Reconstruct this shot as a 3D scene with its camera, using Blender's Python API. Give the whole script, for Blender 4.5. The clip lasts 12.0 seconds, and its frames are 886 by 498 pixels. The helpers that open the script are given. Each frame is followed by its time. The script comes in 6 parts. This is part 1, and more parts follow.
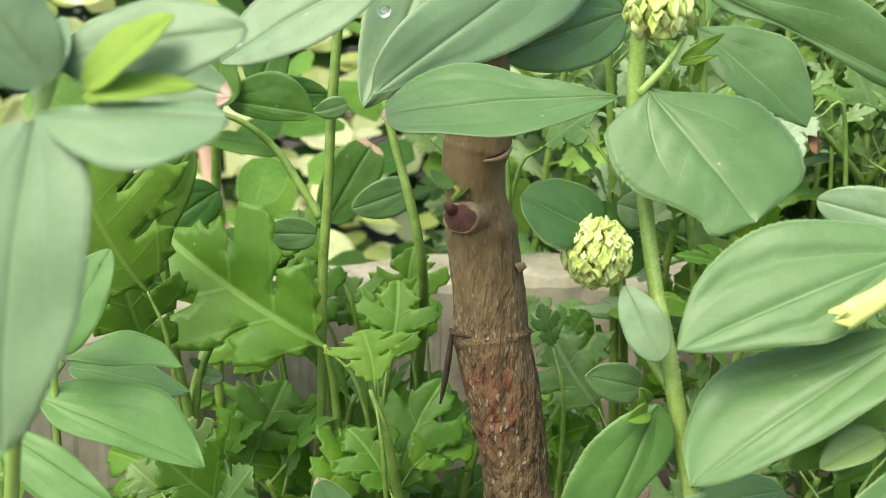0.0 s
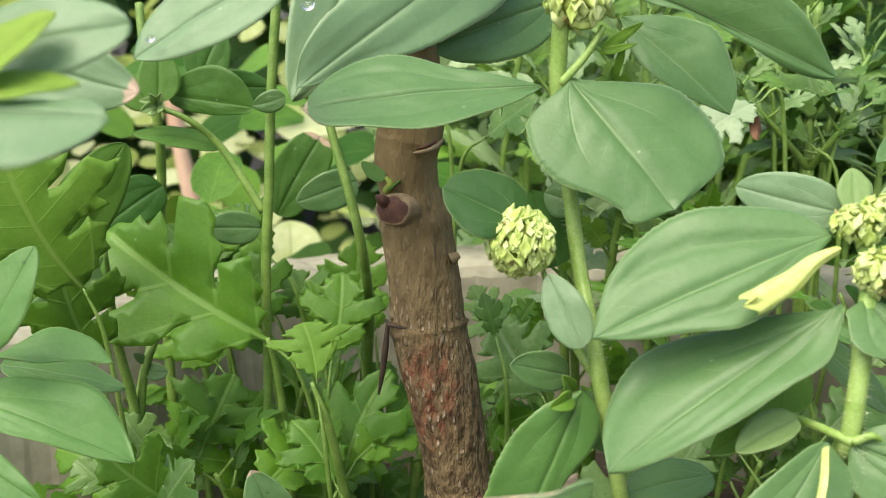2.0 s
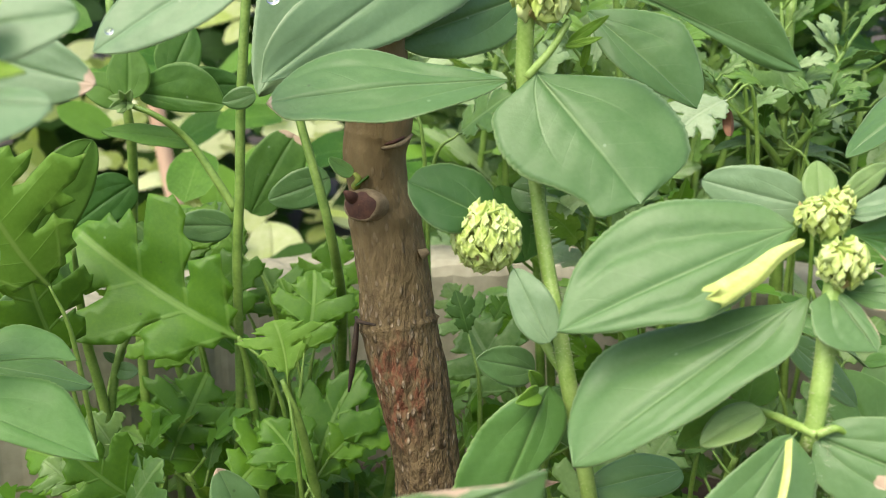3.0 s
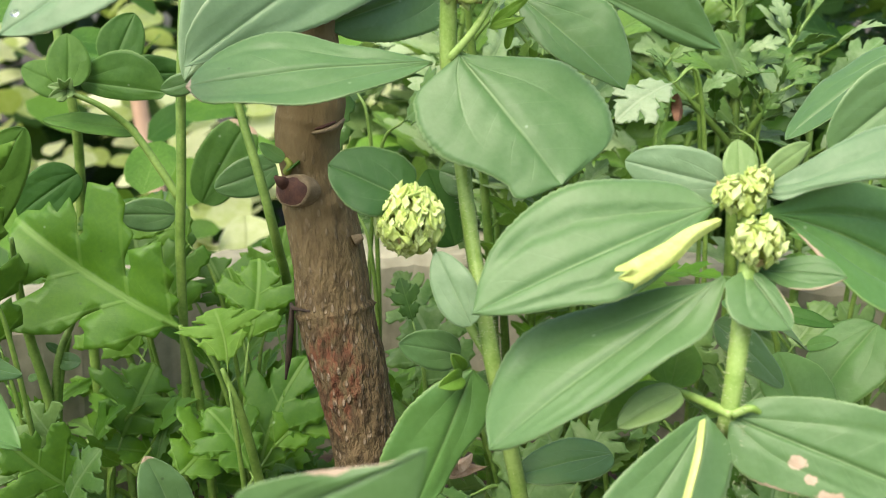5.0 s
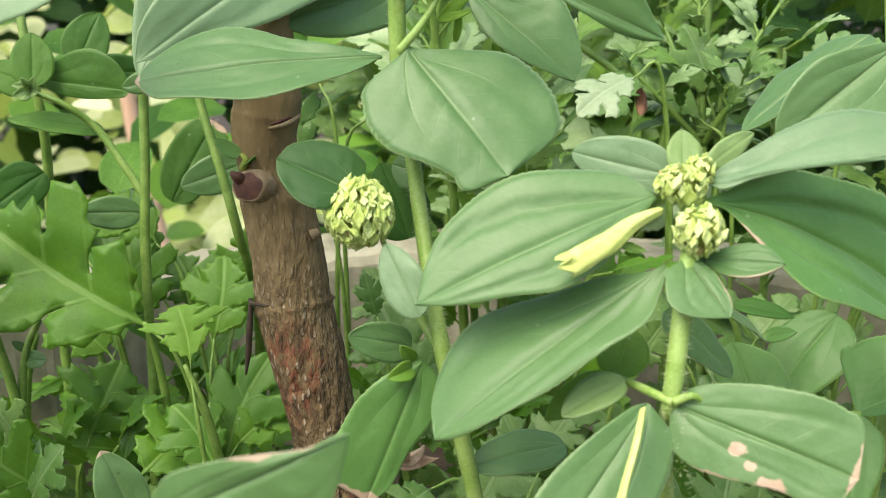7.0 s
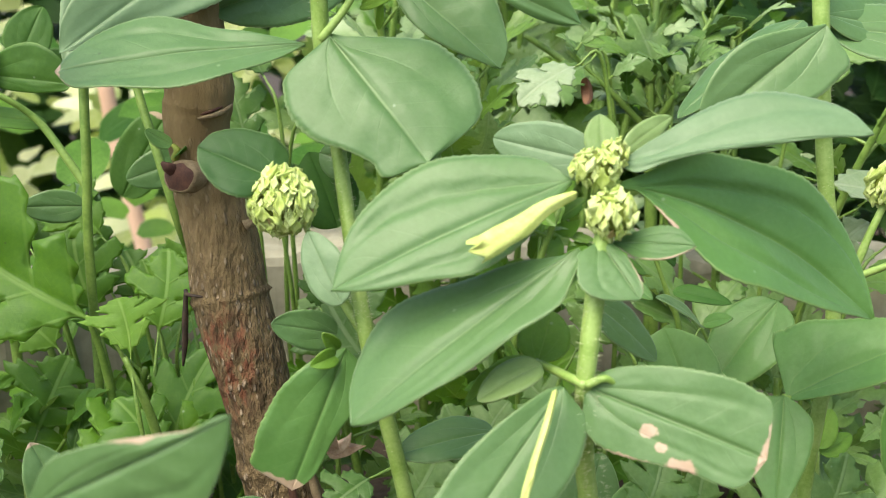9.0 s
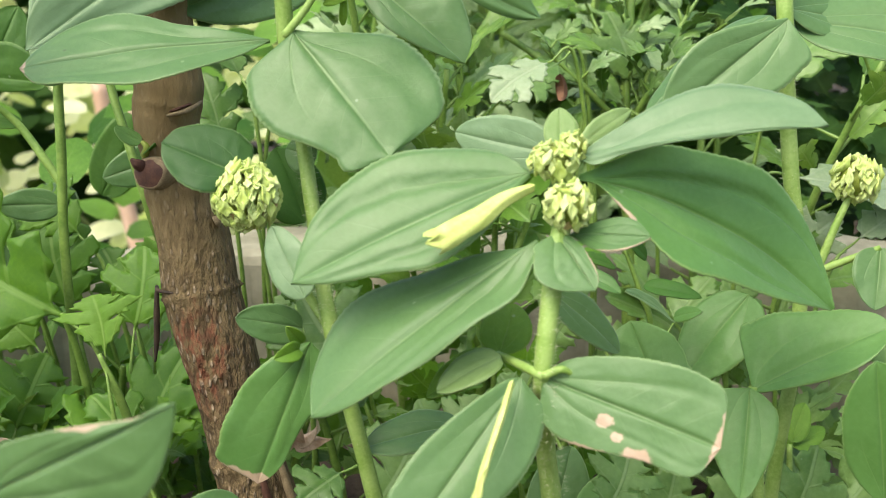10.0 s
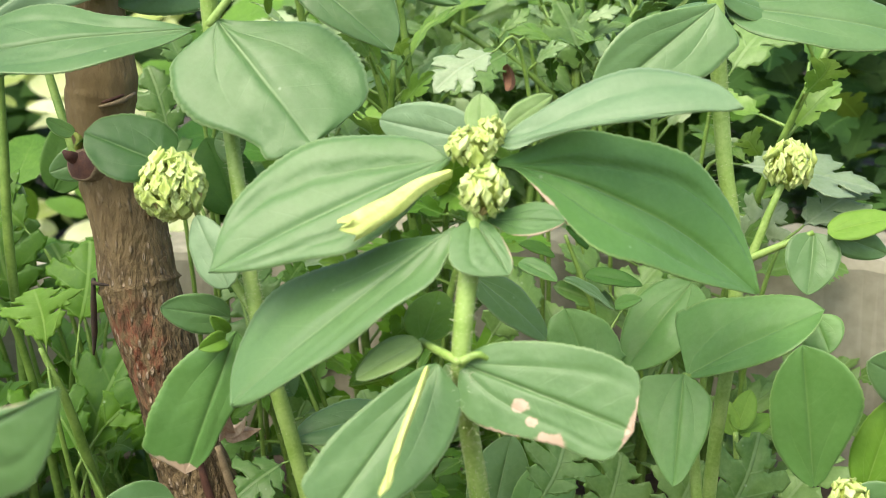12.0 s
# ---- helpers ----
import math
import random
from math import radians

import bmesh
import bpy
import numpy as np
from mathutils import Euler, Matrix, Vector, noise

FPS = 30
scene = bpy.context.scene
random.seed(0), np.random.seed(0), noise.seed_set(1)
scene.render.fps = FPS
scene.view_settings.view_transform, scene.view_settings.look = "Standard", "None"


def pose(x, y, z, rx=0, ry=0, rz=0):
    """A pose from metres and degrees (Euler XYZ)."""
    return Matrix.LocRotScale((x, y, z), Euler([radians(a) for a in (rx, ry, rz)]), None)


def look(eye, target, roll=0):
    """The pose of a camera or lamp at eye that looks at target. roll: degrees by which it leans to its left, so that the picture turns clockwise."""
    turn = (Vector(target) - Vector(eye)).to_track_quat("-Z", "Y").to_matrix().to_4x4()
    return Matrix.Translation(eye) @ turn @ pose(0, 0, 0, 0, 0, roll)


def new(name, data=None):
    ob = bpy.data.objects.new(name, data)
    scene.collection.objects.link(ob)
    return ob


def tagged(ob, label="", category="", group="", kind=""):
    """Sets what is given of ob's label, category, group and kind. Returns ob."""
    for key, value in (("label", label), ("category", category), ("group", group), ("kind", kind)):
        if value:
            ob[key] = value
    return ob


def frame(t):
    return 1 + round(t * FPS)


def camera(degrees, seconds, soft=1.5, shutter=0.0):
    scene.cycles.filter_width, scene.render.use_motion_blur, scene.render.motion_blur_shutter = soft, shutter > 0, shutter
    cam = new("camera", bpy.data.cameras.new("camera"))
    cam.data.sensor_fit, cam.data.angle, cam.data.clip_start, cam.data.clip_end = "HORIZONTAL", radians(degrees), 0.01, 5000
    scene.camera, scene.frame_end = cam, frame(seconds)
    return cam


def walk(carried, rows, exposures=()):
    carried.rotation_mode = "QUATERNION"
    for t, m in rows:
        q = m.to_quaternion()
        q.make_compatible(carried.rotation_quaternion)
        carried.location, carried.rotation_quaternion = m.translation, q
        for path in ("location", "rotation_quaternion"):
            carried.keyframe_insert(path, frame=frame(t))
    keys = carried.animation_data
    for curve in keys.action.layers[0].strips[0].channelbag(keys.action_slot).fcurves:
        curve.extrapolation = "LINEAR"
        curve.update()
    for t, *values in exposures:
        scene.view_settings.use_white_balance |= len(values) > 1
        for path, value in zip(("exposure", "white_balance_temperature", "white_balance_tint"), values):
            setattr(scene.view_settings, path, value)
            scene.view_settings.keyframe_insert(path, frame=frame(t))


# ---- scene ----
from mathutils import geometry

cam = camera(47.1, 12.0, soft=0.95)
ROWS = [
    (0, 0.00219, 0.00011, 0.13440, 78.23, 0.14, 0.89),
    (0.5, 0.00439, 0.00003, 0.13405, 78.18, 0.31, 0.40),
    (1, 0.00567, -0.00099, 0.13399, 78.17, 0.47, 0.01),
    (1.5, 0.00798, -0.00116, 0.13453, 77.96, 0.60, -0.10),
    (2, 0.01216, -0.00060, 0.13463, 77.68, 0.89, 0.01),
    (2.5, 0.01570, 0.00012, 0.13476, 77.61, 1.03, 0.07),
    (3, 0.01576, -0.00001, 0.13304, 77.86, 0.94, -0.65),
    (5, 0.02750, 0.00078, 0.13063, 77.61, 1.37, -0.85),
    (5.5, 0.02896, 0.00071, 0.13029, 77.65, 1.48, -0.88),
    (6, 0.03230, 0.00018, 0.12949, 77.70, 1.62, -1.02),
    (6.5, 0.03396, 0.00012, 0.12915, 77.72, 1.72, -1.07),
    (7, 0.03540, -0.00044, 0.12900, 77.75, 1.84, -0.94),
    (9, 0.04646, -0.00111, 0.12677, 77.67, 2.32, -1.37),
    (9.5, 0.05047, -0.00210, 0.12586, 77.75, 2.54, -1.42),
    (10, 0.05225, -0.00255, 0.12541, 77.80, 2.61, -1.39),
    (10.5, 0.05470, -0.00279, 0.12465, 77.85, 2.75, -1.49),
    (11, 0.05683, -0.00231, 0.12471, 77.66, 2.88, -1.63),
    (11.5, 0.06104, -0.00288, 0.12363, 77.68, 3.03, -1.82),
    (12, 0.06290, -0.00285, 0.12315, 77.69, 3.07, -1.81),
]
walk(cam, [(t, pose(x, y, z, rx, ry, rz)) for t, x, y, z, rx, ry, rz in ROWS], exposures=[(0.0, 1.29, 6750, 3), (0.5, 1.15, 6750, 3), (1.0, 1.14, 6750, 3), (3.0, 1.12, 6750, 3), (5.0, 1.18, 6750, 3), (11.0, 1.21, 6750, 3), (12.0, 1.29, 6750, 3)])

# ---- light: bright overcast day, the sun a wide soft glow behind thin cloud ----
world = bpy.data.worlds.new("sky")
scene.world = world
world.use_nodes = True
wn = world.node_tree.nodes
sky = wn.new("ShaderNodeTexSky")
sky.sky_type = "NISHITA"
sky.sun_disc = False
sky.sun_elevation = radians(59)
sky.sun_rotation = radians(212)
sky.air_density, sky.dust_density, sky.ozone_density = 1.0, 4.0, 1.0
wn["Background"].inputs["Strength"].default_value = 0.15
world.node_tree.links.new(sky.outputs["Color"], wn["Background"].inputs["Color"])
sun = new("sun", bpy.data.lights.new("sun", "SUN"))
sun.data.energy, sun.data.angle, sun.data.color = 1.25, radians(50), (1.0, 0.95, 0.86)
sun.matrix_world = look((-0.45, -0.66, 1.32), (0, 0, 0))
cam.data.dof.use_dof = True
cam.data.dof.focus_distance, cam.data.dof.aperture_fstop = 0.190, 36.0


# ---- materials ----
def nodes_of(name):
    m = bpy.data.materials.new(name)
    m.use_nodes = True
    t = m.node_tree
    return m, t, t.nodes["Principled BSDF"], t.nodes["Material Output"]


def link(t, a, b):
    t.links.new(a, b)


def math_node(t, op, a, b=None, c=None):
    n = t.nodes.new("ShaderNodeMath")
    n.operation = op
    for i, q in enumerate((a, b, c)):
        if q is None:
            continue
        if isinstance(q, (int, float)):
            n.inputs[i].default_value = q
        else:
            t.links.new(q, n.inputs[i])
    return n.outputs[0]


def ramp01(t, value, lo, hi):
    n = t.nodes.new("ShaderNodeMapRange")
    n.interpolation_type = "SMOOTHSTEP"
    t.links.new(value, n.inputs[0])
    n.inputs[1].default_value, n.inputs[2].default_value = lo, hi
    return n.outputs[0]


def noise_node(t, scale, detail=3.0, vector=None, rough=0.55):
    n = t.nodes.new("ShaderNodeTexNoise")
    n.inputs["Scale"].default_value, n.inputs["Detail"].default_value = scale, detail
    n.inputs["Roughness"].default_value = rough
    if vector is None:
        vector = t.nodes.new("ShaderNodeTexCoord").outputs["Object"]
    t.links.new(vector, n.inputs["Vector"])
    return n.outputs["Fac"]


def mix_colour(t, fac, a, b):
    n = t.nodes.new("ShaderNodeMix")
    n.data_type = "RGBA"
    for sock, q in ((n.inputs[0], fac), (n.inputs[6], a), (n.inputs[7], b)):
        if isinstance(q, (int, float)):
            sock.default_value = q
        elif isinstance(q, tuple):
            sock.default_value = (*q, 1)
        else:
            t.links.new(q, sock)
    return n.outputs[2]


def leaf_material(name, deep, pale, vein, gloss=0.6, through_light=0.3, veins=7.0, vein_strength=0.5, side_veins=0.3, sheen=0.1, island=False, lobed=False):
    """A leaf blade: mottled green, pale midrib and side veins, dry tan patches where the mesh says so."""
    m, t, b, out = nodes_of(name)
    uv = t.nodes.new("ShaderNodeUVMap").outputs[0]
    sep = t.nodes.new("ShaderNodeSeparateXYZ")
    link(t, uv, sep.inputs[0])
    u, v = sep.outputs[0], sep.outputs[1]
    away = math_node(t, "ABSOLUTE", v)
    if lobed:
        midrib = math_node(t, "SUBTRACT", 1.0, ramp01(t, away, 0.012, 0.05))
        slant = math_node(t, "SUBTRACT", u, math_node(t, "MULTIPLY", away, LOBE_SLANT))
        near = None
        for rib in LOBE_RIBS:
            d = math_node(t, "ABSOLUTE", math_node(t, "SUBTRACT", slant, rib))
            near = d if near is None else math_node(t, "MINIMUM", near, d)
        side = math_node(t, "MULTIPLY", math_node(t, "SUBTRACT", 1.0, ramp01(t, near, 0.004, 0.018)), math_node(t, "SUBTRACT", 1.0, math_node(t, "MULTIPLY", ramp01(t, away, 0.1, 0.9), 0.8)))
        branch = math_node(t, "ABSOLUTE", math_node(t, "SUBTRACT", math_node(t, "FRACT", math_node(t, "MULTIPLY", math_node(t, "ADD", away, math_node(t, "MULTIPLY", near, 2.0)), 7.0)), 0.5))
        branch = math_node(t, "MULTIPLY", math_node(t, "SUBTRACT", 1.0, ramp01(t, branch, 0.0, 0.10)), 0.12)
        vein_mask = math_node(t, "MULTIPLY", math_node(t, "MAXIMUM", math_node(t, "MAXIMUM", midrib, math_node(t, "MULTIPLY", side, side_veins)), math_node(t, "MULTIPLY", branch, side_veins)), vein_strength)
    else:
        midrib = math_node(t, "SUBTRACT", 1.0, ramp01(t, away, 0.008, 0.034))
        midrib = math_node(t, "MULTIPLY", midrib, math_node(t, "SUBTRACT", 1.1, math_node(t, "MULTIPLY", u, 0.8)))
        nerve = math_node(t, "ABSOLUTE", math_node(t, "SUBTRACT", away, math_node(t, "MULTIPLY", math_node(t, "POWER", u, 0.55), 0.78)))
        nerve = math_node(t, "MULTIPLY", math_node(t, "SUBTRACT", 1.0, ramp01(t, nerve, 0.0, 0.03)), math_node(t, "SUBTRACT", 1.0, ramp01(t, u, 0.1, 0.7)))
        midrib = math_node(t, "MAXIMUM", midrib, math_node(t, "MULTIPLY", nerve, 0.55))
        s = math_node(t, "MULTIPLY", math_node(t, "SUBTRACT", u, math_node(t, "MULTIPLY", away, 0.28)), veins)
        saw = math_node(t, "ABSOLUTE", math_node(t, "SUBTRACT", math_node(t, "FRACT", s), 0.5))
        side = math_node(t, "MULTIPLY", math_node(t, "SUBTRACT", 1.0, ramp01(t, saw, 0.0, 0.05)), math_node(t, "SUBTRACT", 1.0, ramp01(t, away, 0.3, 0.95)))
        vein_mask = math_node(t, "MAXIMUM", math_node(t, "MULTIPLY", midrib, vein_strength), math_node(t, "MULTIPLY", side, vein_strength * side_veins))
    big, fine = noise_node(t, 110.0, 5.0), noise_node(t, 1100.0, 3.0)
    if island:
        chance = t.nodes.new("ShaderNodeNewGeometry").outputs["Random Per Island"]
    else:
        chance = t.nodes.new("ShaderNodeObjectInfo").outputs["Random"]
    body = math_node(t, "ADD", math_node(t, "MULTIPLY", big, 0.6), math_node(t, "MULTIPLY", fine, 0.4))
    body = math_node(t, "ADD", body, math_node(t, "MULTIPLY", math_node(t, "SUBTRACT", chance, 0.5), 0.6 if island else 0.3))
    colour = mix_colour(t, ramp01(t, body, 0.15, 0.9), deep, pale)
    if lobed:
        colour = mix_colour(t, vein_mask, colour, vein)
    else:
        rim = math_node(t, "MULTIPLY", ramp01(t, away, 0.955, 0.985), 0.5)
        colour = mix_colour(t, math_node(t, "MAXIMUM", vein_mask, rim), colour, vein)
    cell = t.nodes.new("ShaderNodeTexVoronoi")
    cell.inputs["Scale"].default_value = 260.0
    link(t, t.nodes.new("ShaderNodeTexCoord").outputs["Object"], cell.inputs["Vector"])
    pick = t.nodes.new("ShaderNodeSeparateColor")
    link(t, cell.outputs["Color"], pick.inputs[0])
    speck = math_node(t, "SUBTRACT", 1.0, ramp01(t, cell.outputs["Distance"], 0.04, 0.10))
    pale_speck = math_node(t, "MULTIPLY", speck, math_node(t, "GREATER_THAN", pick.outputs[0], 0.84))
    dark_speck = math_node(t, "MULTIPLY", speck, math_node(t, "LESS_THAN", pick.outputs[0], 0.05))
    colour = mix_colour(t, math_node(t, "MULTIPLY", pale_speck, 0.45), colour, (0.45, 0.55, 0.35))
    colour = mix_colour(t, math_node(t, "MULTIPLY", dark_speck, 0.6), colour, (0.04, 0.05, 0.02))
    dry = t.nodes.new("ShaderNodeAttribute")
    dry.attribute_name = "dry"
    patch = ramp01(t, math_node(t, "ADD", dry.outputs["Fac"], math_node(t, "MULTIPLY", math_node(t, "SUBTRACT", noise_node(t, 600.0, 3.0), 0.5), 0.9)), 0.42, 0.56)
    tan = mix_colour(t, noise_node(t, 500.0, 3.0), (0.46, 0.29, 0.18), (0.74, 0.58, 0.44))
    colour = mix_colour(t, patch, colour, tan)
    link(t, colour, b.inputs["Base Color"])
    link(t, math_node(t, "ADD", math_node(t, "MULTIPLY", math_node(t, "SUBTRACT", noise_node(t, 240.0, 4.0), 0.5), 0.3), gloss), b.inputs["Roughness"])
    b.inputs["Specular IOR Level"].default_value = 0.22 if island else 0.5
    b.inputs["Sheen Weight"].default_value, b.inputs["Sheen Roughness"].default_value = 0.0 if island else sheen, 0.5
    b.inputs["Sheen Tint"].default_value = (0.8, 1.0, 0.8, 1)
    bump = t.nodes.new("ShaderNodeBump")
    bump.inputs["Strength"].default_value, bump.inputs["Distance"].default_value = 0.5, 0.0006
    relief = math_node(t, "ADD", math_node(t, "MULTIPLY", vein_mask, -1.0), math_node(t, "MULTIPLY", noise_node(t, 1500.0, 3.0), 0.16))
    relief = math_node(t, "ADD", relief, math_node(t, "MULTIPLY", noise_node(t, 320.0, 2.0), 0.22))
    link(t, relief, bump.inputs["Height"])
    link(t, bump.outputs[0], b.inputs["Normal"])
    tr = t.nodes.new("ShaderNodeBsdfTranslucent")
    warm = mix_colour(t, 0.5, colour, (0.28, 0.42, 0.04))
    link(t, warm, tr.inputs["Color"])
    mx = t.nodes.new("ShaderNodeMixShader")
    mx.inputs[0].default_value = through_light
    link(t, b.outputs[0], mx.inputs[1])
    link(t, tr.outputs[0], mx.inputs[2])
    link(t, mx.outputs[0], out.inputs["Surface"])
    return m


def plain_material(name, a, b2, scale, rough=0.6, bump=0.3, distance=0.0005, stretch=(1, 1, 1)):
    """Two colours blotched at two scales, with relief."""
    m, t, b, out = nodes_of(name)
    mp = t.nodes.new("ShaderNodeMapping")
    mp.inputs["Scale"].default_value = stretch
    link(t, t.nodes.new("ShaderNodeTexCoord").outputs["Object"], mp.inputs["Vector"])
    n1, n2 = noise_node(t, scale, 4.0, mp.outputs[0]), noise_node(t, scale * 7, 3.0, mp.outputs[0])
    f = math_node(t, "ADD", math_node(t, "MULTIPLY", n1, 0.65), math_node(t, "MULTIPLY", n2, 0.35))
    link(t, mix_colour(t, ramp01(t, f, 0.3, 0.7), a, b2), b.inputs["Base Color"])
    b.inputs["Roughness"].default_value = rough
    bp = t.nodes.new("ShaderNodeBump")
    bp.inputs["Strength"].default_value, bp.inputs["Distance"].default_value = bump, distance
    link(t, f, bp.inputs["Height"])
    link(t, bp.outputs[0], b.inputs["Normal"])
    return m


def bark_material():
    """Grey-brown young bark with pale upright lenticels and a rubbed reddish wound."""
    m, t, b, out = nodes_of("bark")
    at = t.nodes.new("ShaderNodeTexCoord").outputs["Object"]
    mp = t.nodes.new("ShaderNodeMapping")
    mp.inputs["Scale"].default_value = (1.0, 1.0, 0.42)
    link(t, at, mp.inputs["Vector"])
    vor = t.nodes.new("ShaderNodeTexVoronoi")
    vor.inputs["Scale"].default_value = 820.0
    link(t, mp.outputs[0], vor.inputs["Vector"])
    sep = t.nodes.new("ShaderNodeSeparateXYZ")
    link(t, at, sep.inputs[0])
    low = math_node(t, "SUBTRACT", 1.0, ramp01(t, sep.outputs[2], 0.062, 0.112))
    speck = math_node(t, "MULTIPLY", math_node(t, "SUBTRACT", 1.0, ramp01(t, vor.outputs["Distance"], 0.18, 0.34)), ramp01(t, noise_node(t, 210.0, 3.0), 0.36, 0.50))
    speck = math_node(t, "MULTIPLY", speck, math_node(t, "ADD", math_node(t, "MULTIPLY", low, 0.55), 0.12))
    big = noise_node(t, 130.0, 4.0, mp.outputs[0])
    base = mix_colour(t, ramp01(t, big, 0.3, 0.7), (0.155, 0.110, 0.050), (0.225, 0.165, 0.080))
    base = mix_colour(t, math_node(t, "MULTIPLY", low, 0.88), base, (0.168, 0.118, 0.060))
    cx = math_node(t, "SUBTRACT", sep.outputs[0], WOUND[0])
    cz = math_node(t, "MULTIPLY", math_node(t, "SUBTRACT", sep.outputs[2], WOUND[2]), 0.55)
    away = math_node(t, "SQRT", math_node(t, "ADD", math_node(t, "MULTIPLY", cx, cx), math_node(t, "MULTIPLY", cz, cz)))
    wound = math_node(t, "SUBTRACT", 1.0, ramp01(t, math_node(t, "ADD", away, math_node(t, "MULTIPLY", noise_node(t, 500.0, 3.0), 0.006)), 0.0062, 0.0105))
    base = mix_colour(t, math_node(t, "MULTIPLY", wound, math_node(t, "MULTIPLY", ramp01(t, noise_node(t, 750.0, 3.0, mp.outputs[0]), 0.38, 0.6), 0.9)), base, (0.20, 0.072, 0.040))
    base = mix_colour(t, speck, base, (0.46, 0.36, 0.25))
    crack = math_node(t, "MULTIPLY", ramp01(t, noise_node(t, 620.0, 4.0, mp.outputs[0]), 0.49, 0.58), math_node(t, "ADD", math_node(t, "MULTIPLY", low, 0.6), 0.08))
    base = mix_colour(t, crack, base, (0.066, 0.044, 0.024))
    link(t, base, b.inputs["Base Color"])
    b.inputs["Roughness"].default_value, b.inputs["Specular IOR Level"].default_value = 0.8, 0.2
    bp = t.nodes.new("ShaderNodeBump")
    bp.inputs["Strength"].default_value, bp.inputs["Distance"].default_value = 1.0, 0.0018
    link(t, math_node(t, "ADD", math_node(t, "MULTIPLY", speck, 0.35), math_node(t, "MULTIPLY", noise_node(t, 520.0, 4.0, mp.outputs[0]), math_node(t, "ADD", math_node(t, "MULTIPLY", low, 1.6), 0.35))), bp.inputs["Height"])
    link(t, bp.outputs[0], b.inputs["Normal"])
    return m


def bud_material():
    """Pale yellow-green buds, a few of them withered brown."""
    m, t, b, out = nodes_of("yellow_green_bud")
    chance = t.nodes.new("ShaderNodeObjectInfo").outputs["Random"]
    tone = math_node(t, "ADD", math_node(t, "MULTIPLY", noise_node(t, 1.6, 3.0), 0.7), math_node(t, "MULTIPLY", chance, 0.4))
    colour = mix_colour(t, ramp01(t, tone, 0.25, 0.85), (0.36, 0.46, 0.09), (0.60, 0.68, 0.29))
    colour = mix_colour(t, math_node(t, "GREATER_THAN", chance, 0.97), colour, (0.36, 0.29, 0.11))
    link(t, colour, b.inputs["Base Color"])
    b.inputs["Roughness"].default_value = 0.75
    bp = t.nodes.new("ShaderNodeBump")
    bp.inputs["Strength"].default_value, bp.inputs["Distance"].default_value = 0.4, 0.0003
    link(t, noise_node(t, 3.0, 3.0), bp.inputs["Height"])
    link(t, bp.outputs[0], b.inputs["Normal"])
    return m


LOBE_SLANT = 0.34
LOBE_RIBS = (0.06, 0.30, 0.57)
WOUND = (0.0082, 0.182, 0.0667)
LEAF = leaf_material("spurge_leaf", (0.083, 0.185, 0.047), (0.144, 0.262, 0.090), (0.36, 0.48, 0.22), gloss=0.40, veins=6.0, vein_strength=0.52, side_veins=0.12, sheen=0.2)
YOUNG = leaf_material("young_leaf", (0.12, 0.27, 0.015), (0.24, 0.42, 0.05), (0.36, 0.5, 0.12), through_light=0.4)
LOBED = leaf_material("chrysanthemum_leaf", (0.055, 0.165, 0.004), (0.130, 0.285, 0.010), (0.24, 0.40, 0.08), veins=5.0, vein_strength=0.5, side_veins=0.6, gloss=0.5, lobed=True)
BED_LEAF = leaf_material("bed_leaf", (0.025, 0.085, 0.010), (0.30, 0.42, 0.16), (0.24, 0.35, 0.14), gloss=0.4, island=True, lobed=True)
# near-black green: the shrub's deep shade is painted in, nothing blocks its light
SHADED_SHRUB_LEAF = leaf_material("shaded_shrub_leaf", (0.012, 0.045, 0.008), (0.055, 0.125, 0.026), (0.1, 0.2, 0.05), island=True, lobed=True)
WEED_LEAF = leaf_material("weed_leaf", (0.030, 0.105, 0.008), (0.17, 0.33, 0.045), (0.24, 0.38, 0.10), gloss=0.45, island=True)
# darker copy of the weed leaf, painting in the shade close to the soil
SHADED_LOW_LEAF = leaf_material("shaded_low_leaf", (0.015, 0.055, 0.005), (0.085, 0.19, 0.025), (0.14, 0.25, 0.06), gloss=0.5, island=True)
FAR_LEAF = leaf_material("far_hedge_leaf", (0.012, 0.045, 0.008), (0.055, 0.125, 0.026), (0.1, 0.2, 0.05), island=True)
# cream yellow that carries the far weeds' sunlight in its colour; also one yellow leaf
SUNLIT_YELLOW_LEAF = leaf_material("sunlit_yellow_leaf", (0.50, 0.60, 0.16), (0.90, 0.90, 0.60), (0.85, 0.86, 0.6), through_light=0.4, island=True)
STEM = plain_material("green_stem", (0.18, 0.30, 0.045), (0.32, 0.45, 0.125), 250.0, rough=0.5)
STEM_DARK = plain_material("dark_green_stem", (0.10, 0.19, 0.025), (0.21, 0.32, 0.065), 250.0, rough=0.5)
# brighter spurge copy: light falling on and through the blade is in its green
LIT_LEAF = leaf_material("lit_spurge_leaf", (0.100, 0.240, 0.048), (0.175, 0.340, 0.095), (0.34, 0.48, 0.16), gloss=0.43, veins=6.0, vein_strength=0.4, side_veins=0.16, sheen=0.14, through_light=0.36)
# two darkened greens: the shade on leaves beneath others is painted into them
SHADED_LEAF = leaf_material("shaded_leaf", (0.020, 0.095, 0.004), (0.062, 0.175, 0.016), (0.11, 0.23, 0.05), gloss=0.66, veins=5.0, vein_strength=0.3, side_veins=0.2, sheen=0.0)
HALF_SHADED_LEAF = leaf_material("half_shaded_leaf", (0.045, 0.135, 0.010), (0.115, 0.245, 0.03), (0.17, 0.29, 0.07), gloss=0.6, veins=5.0, vein_strength=0.3, side_veins=0.2, sheen=0.0)
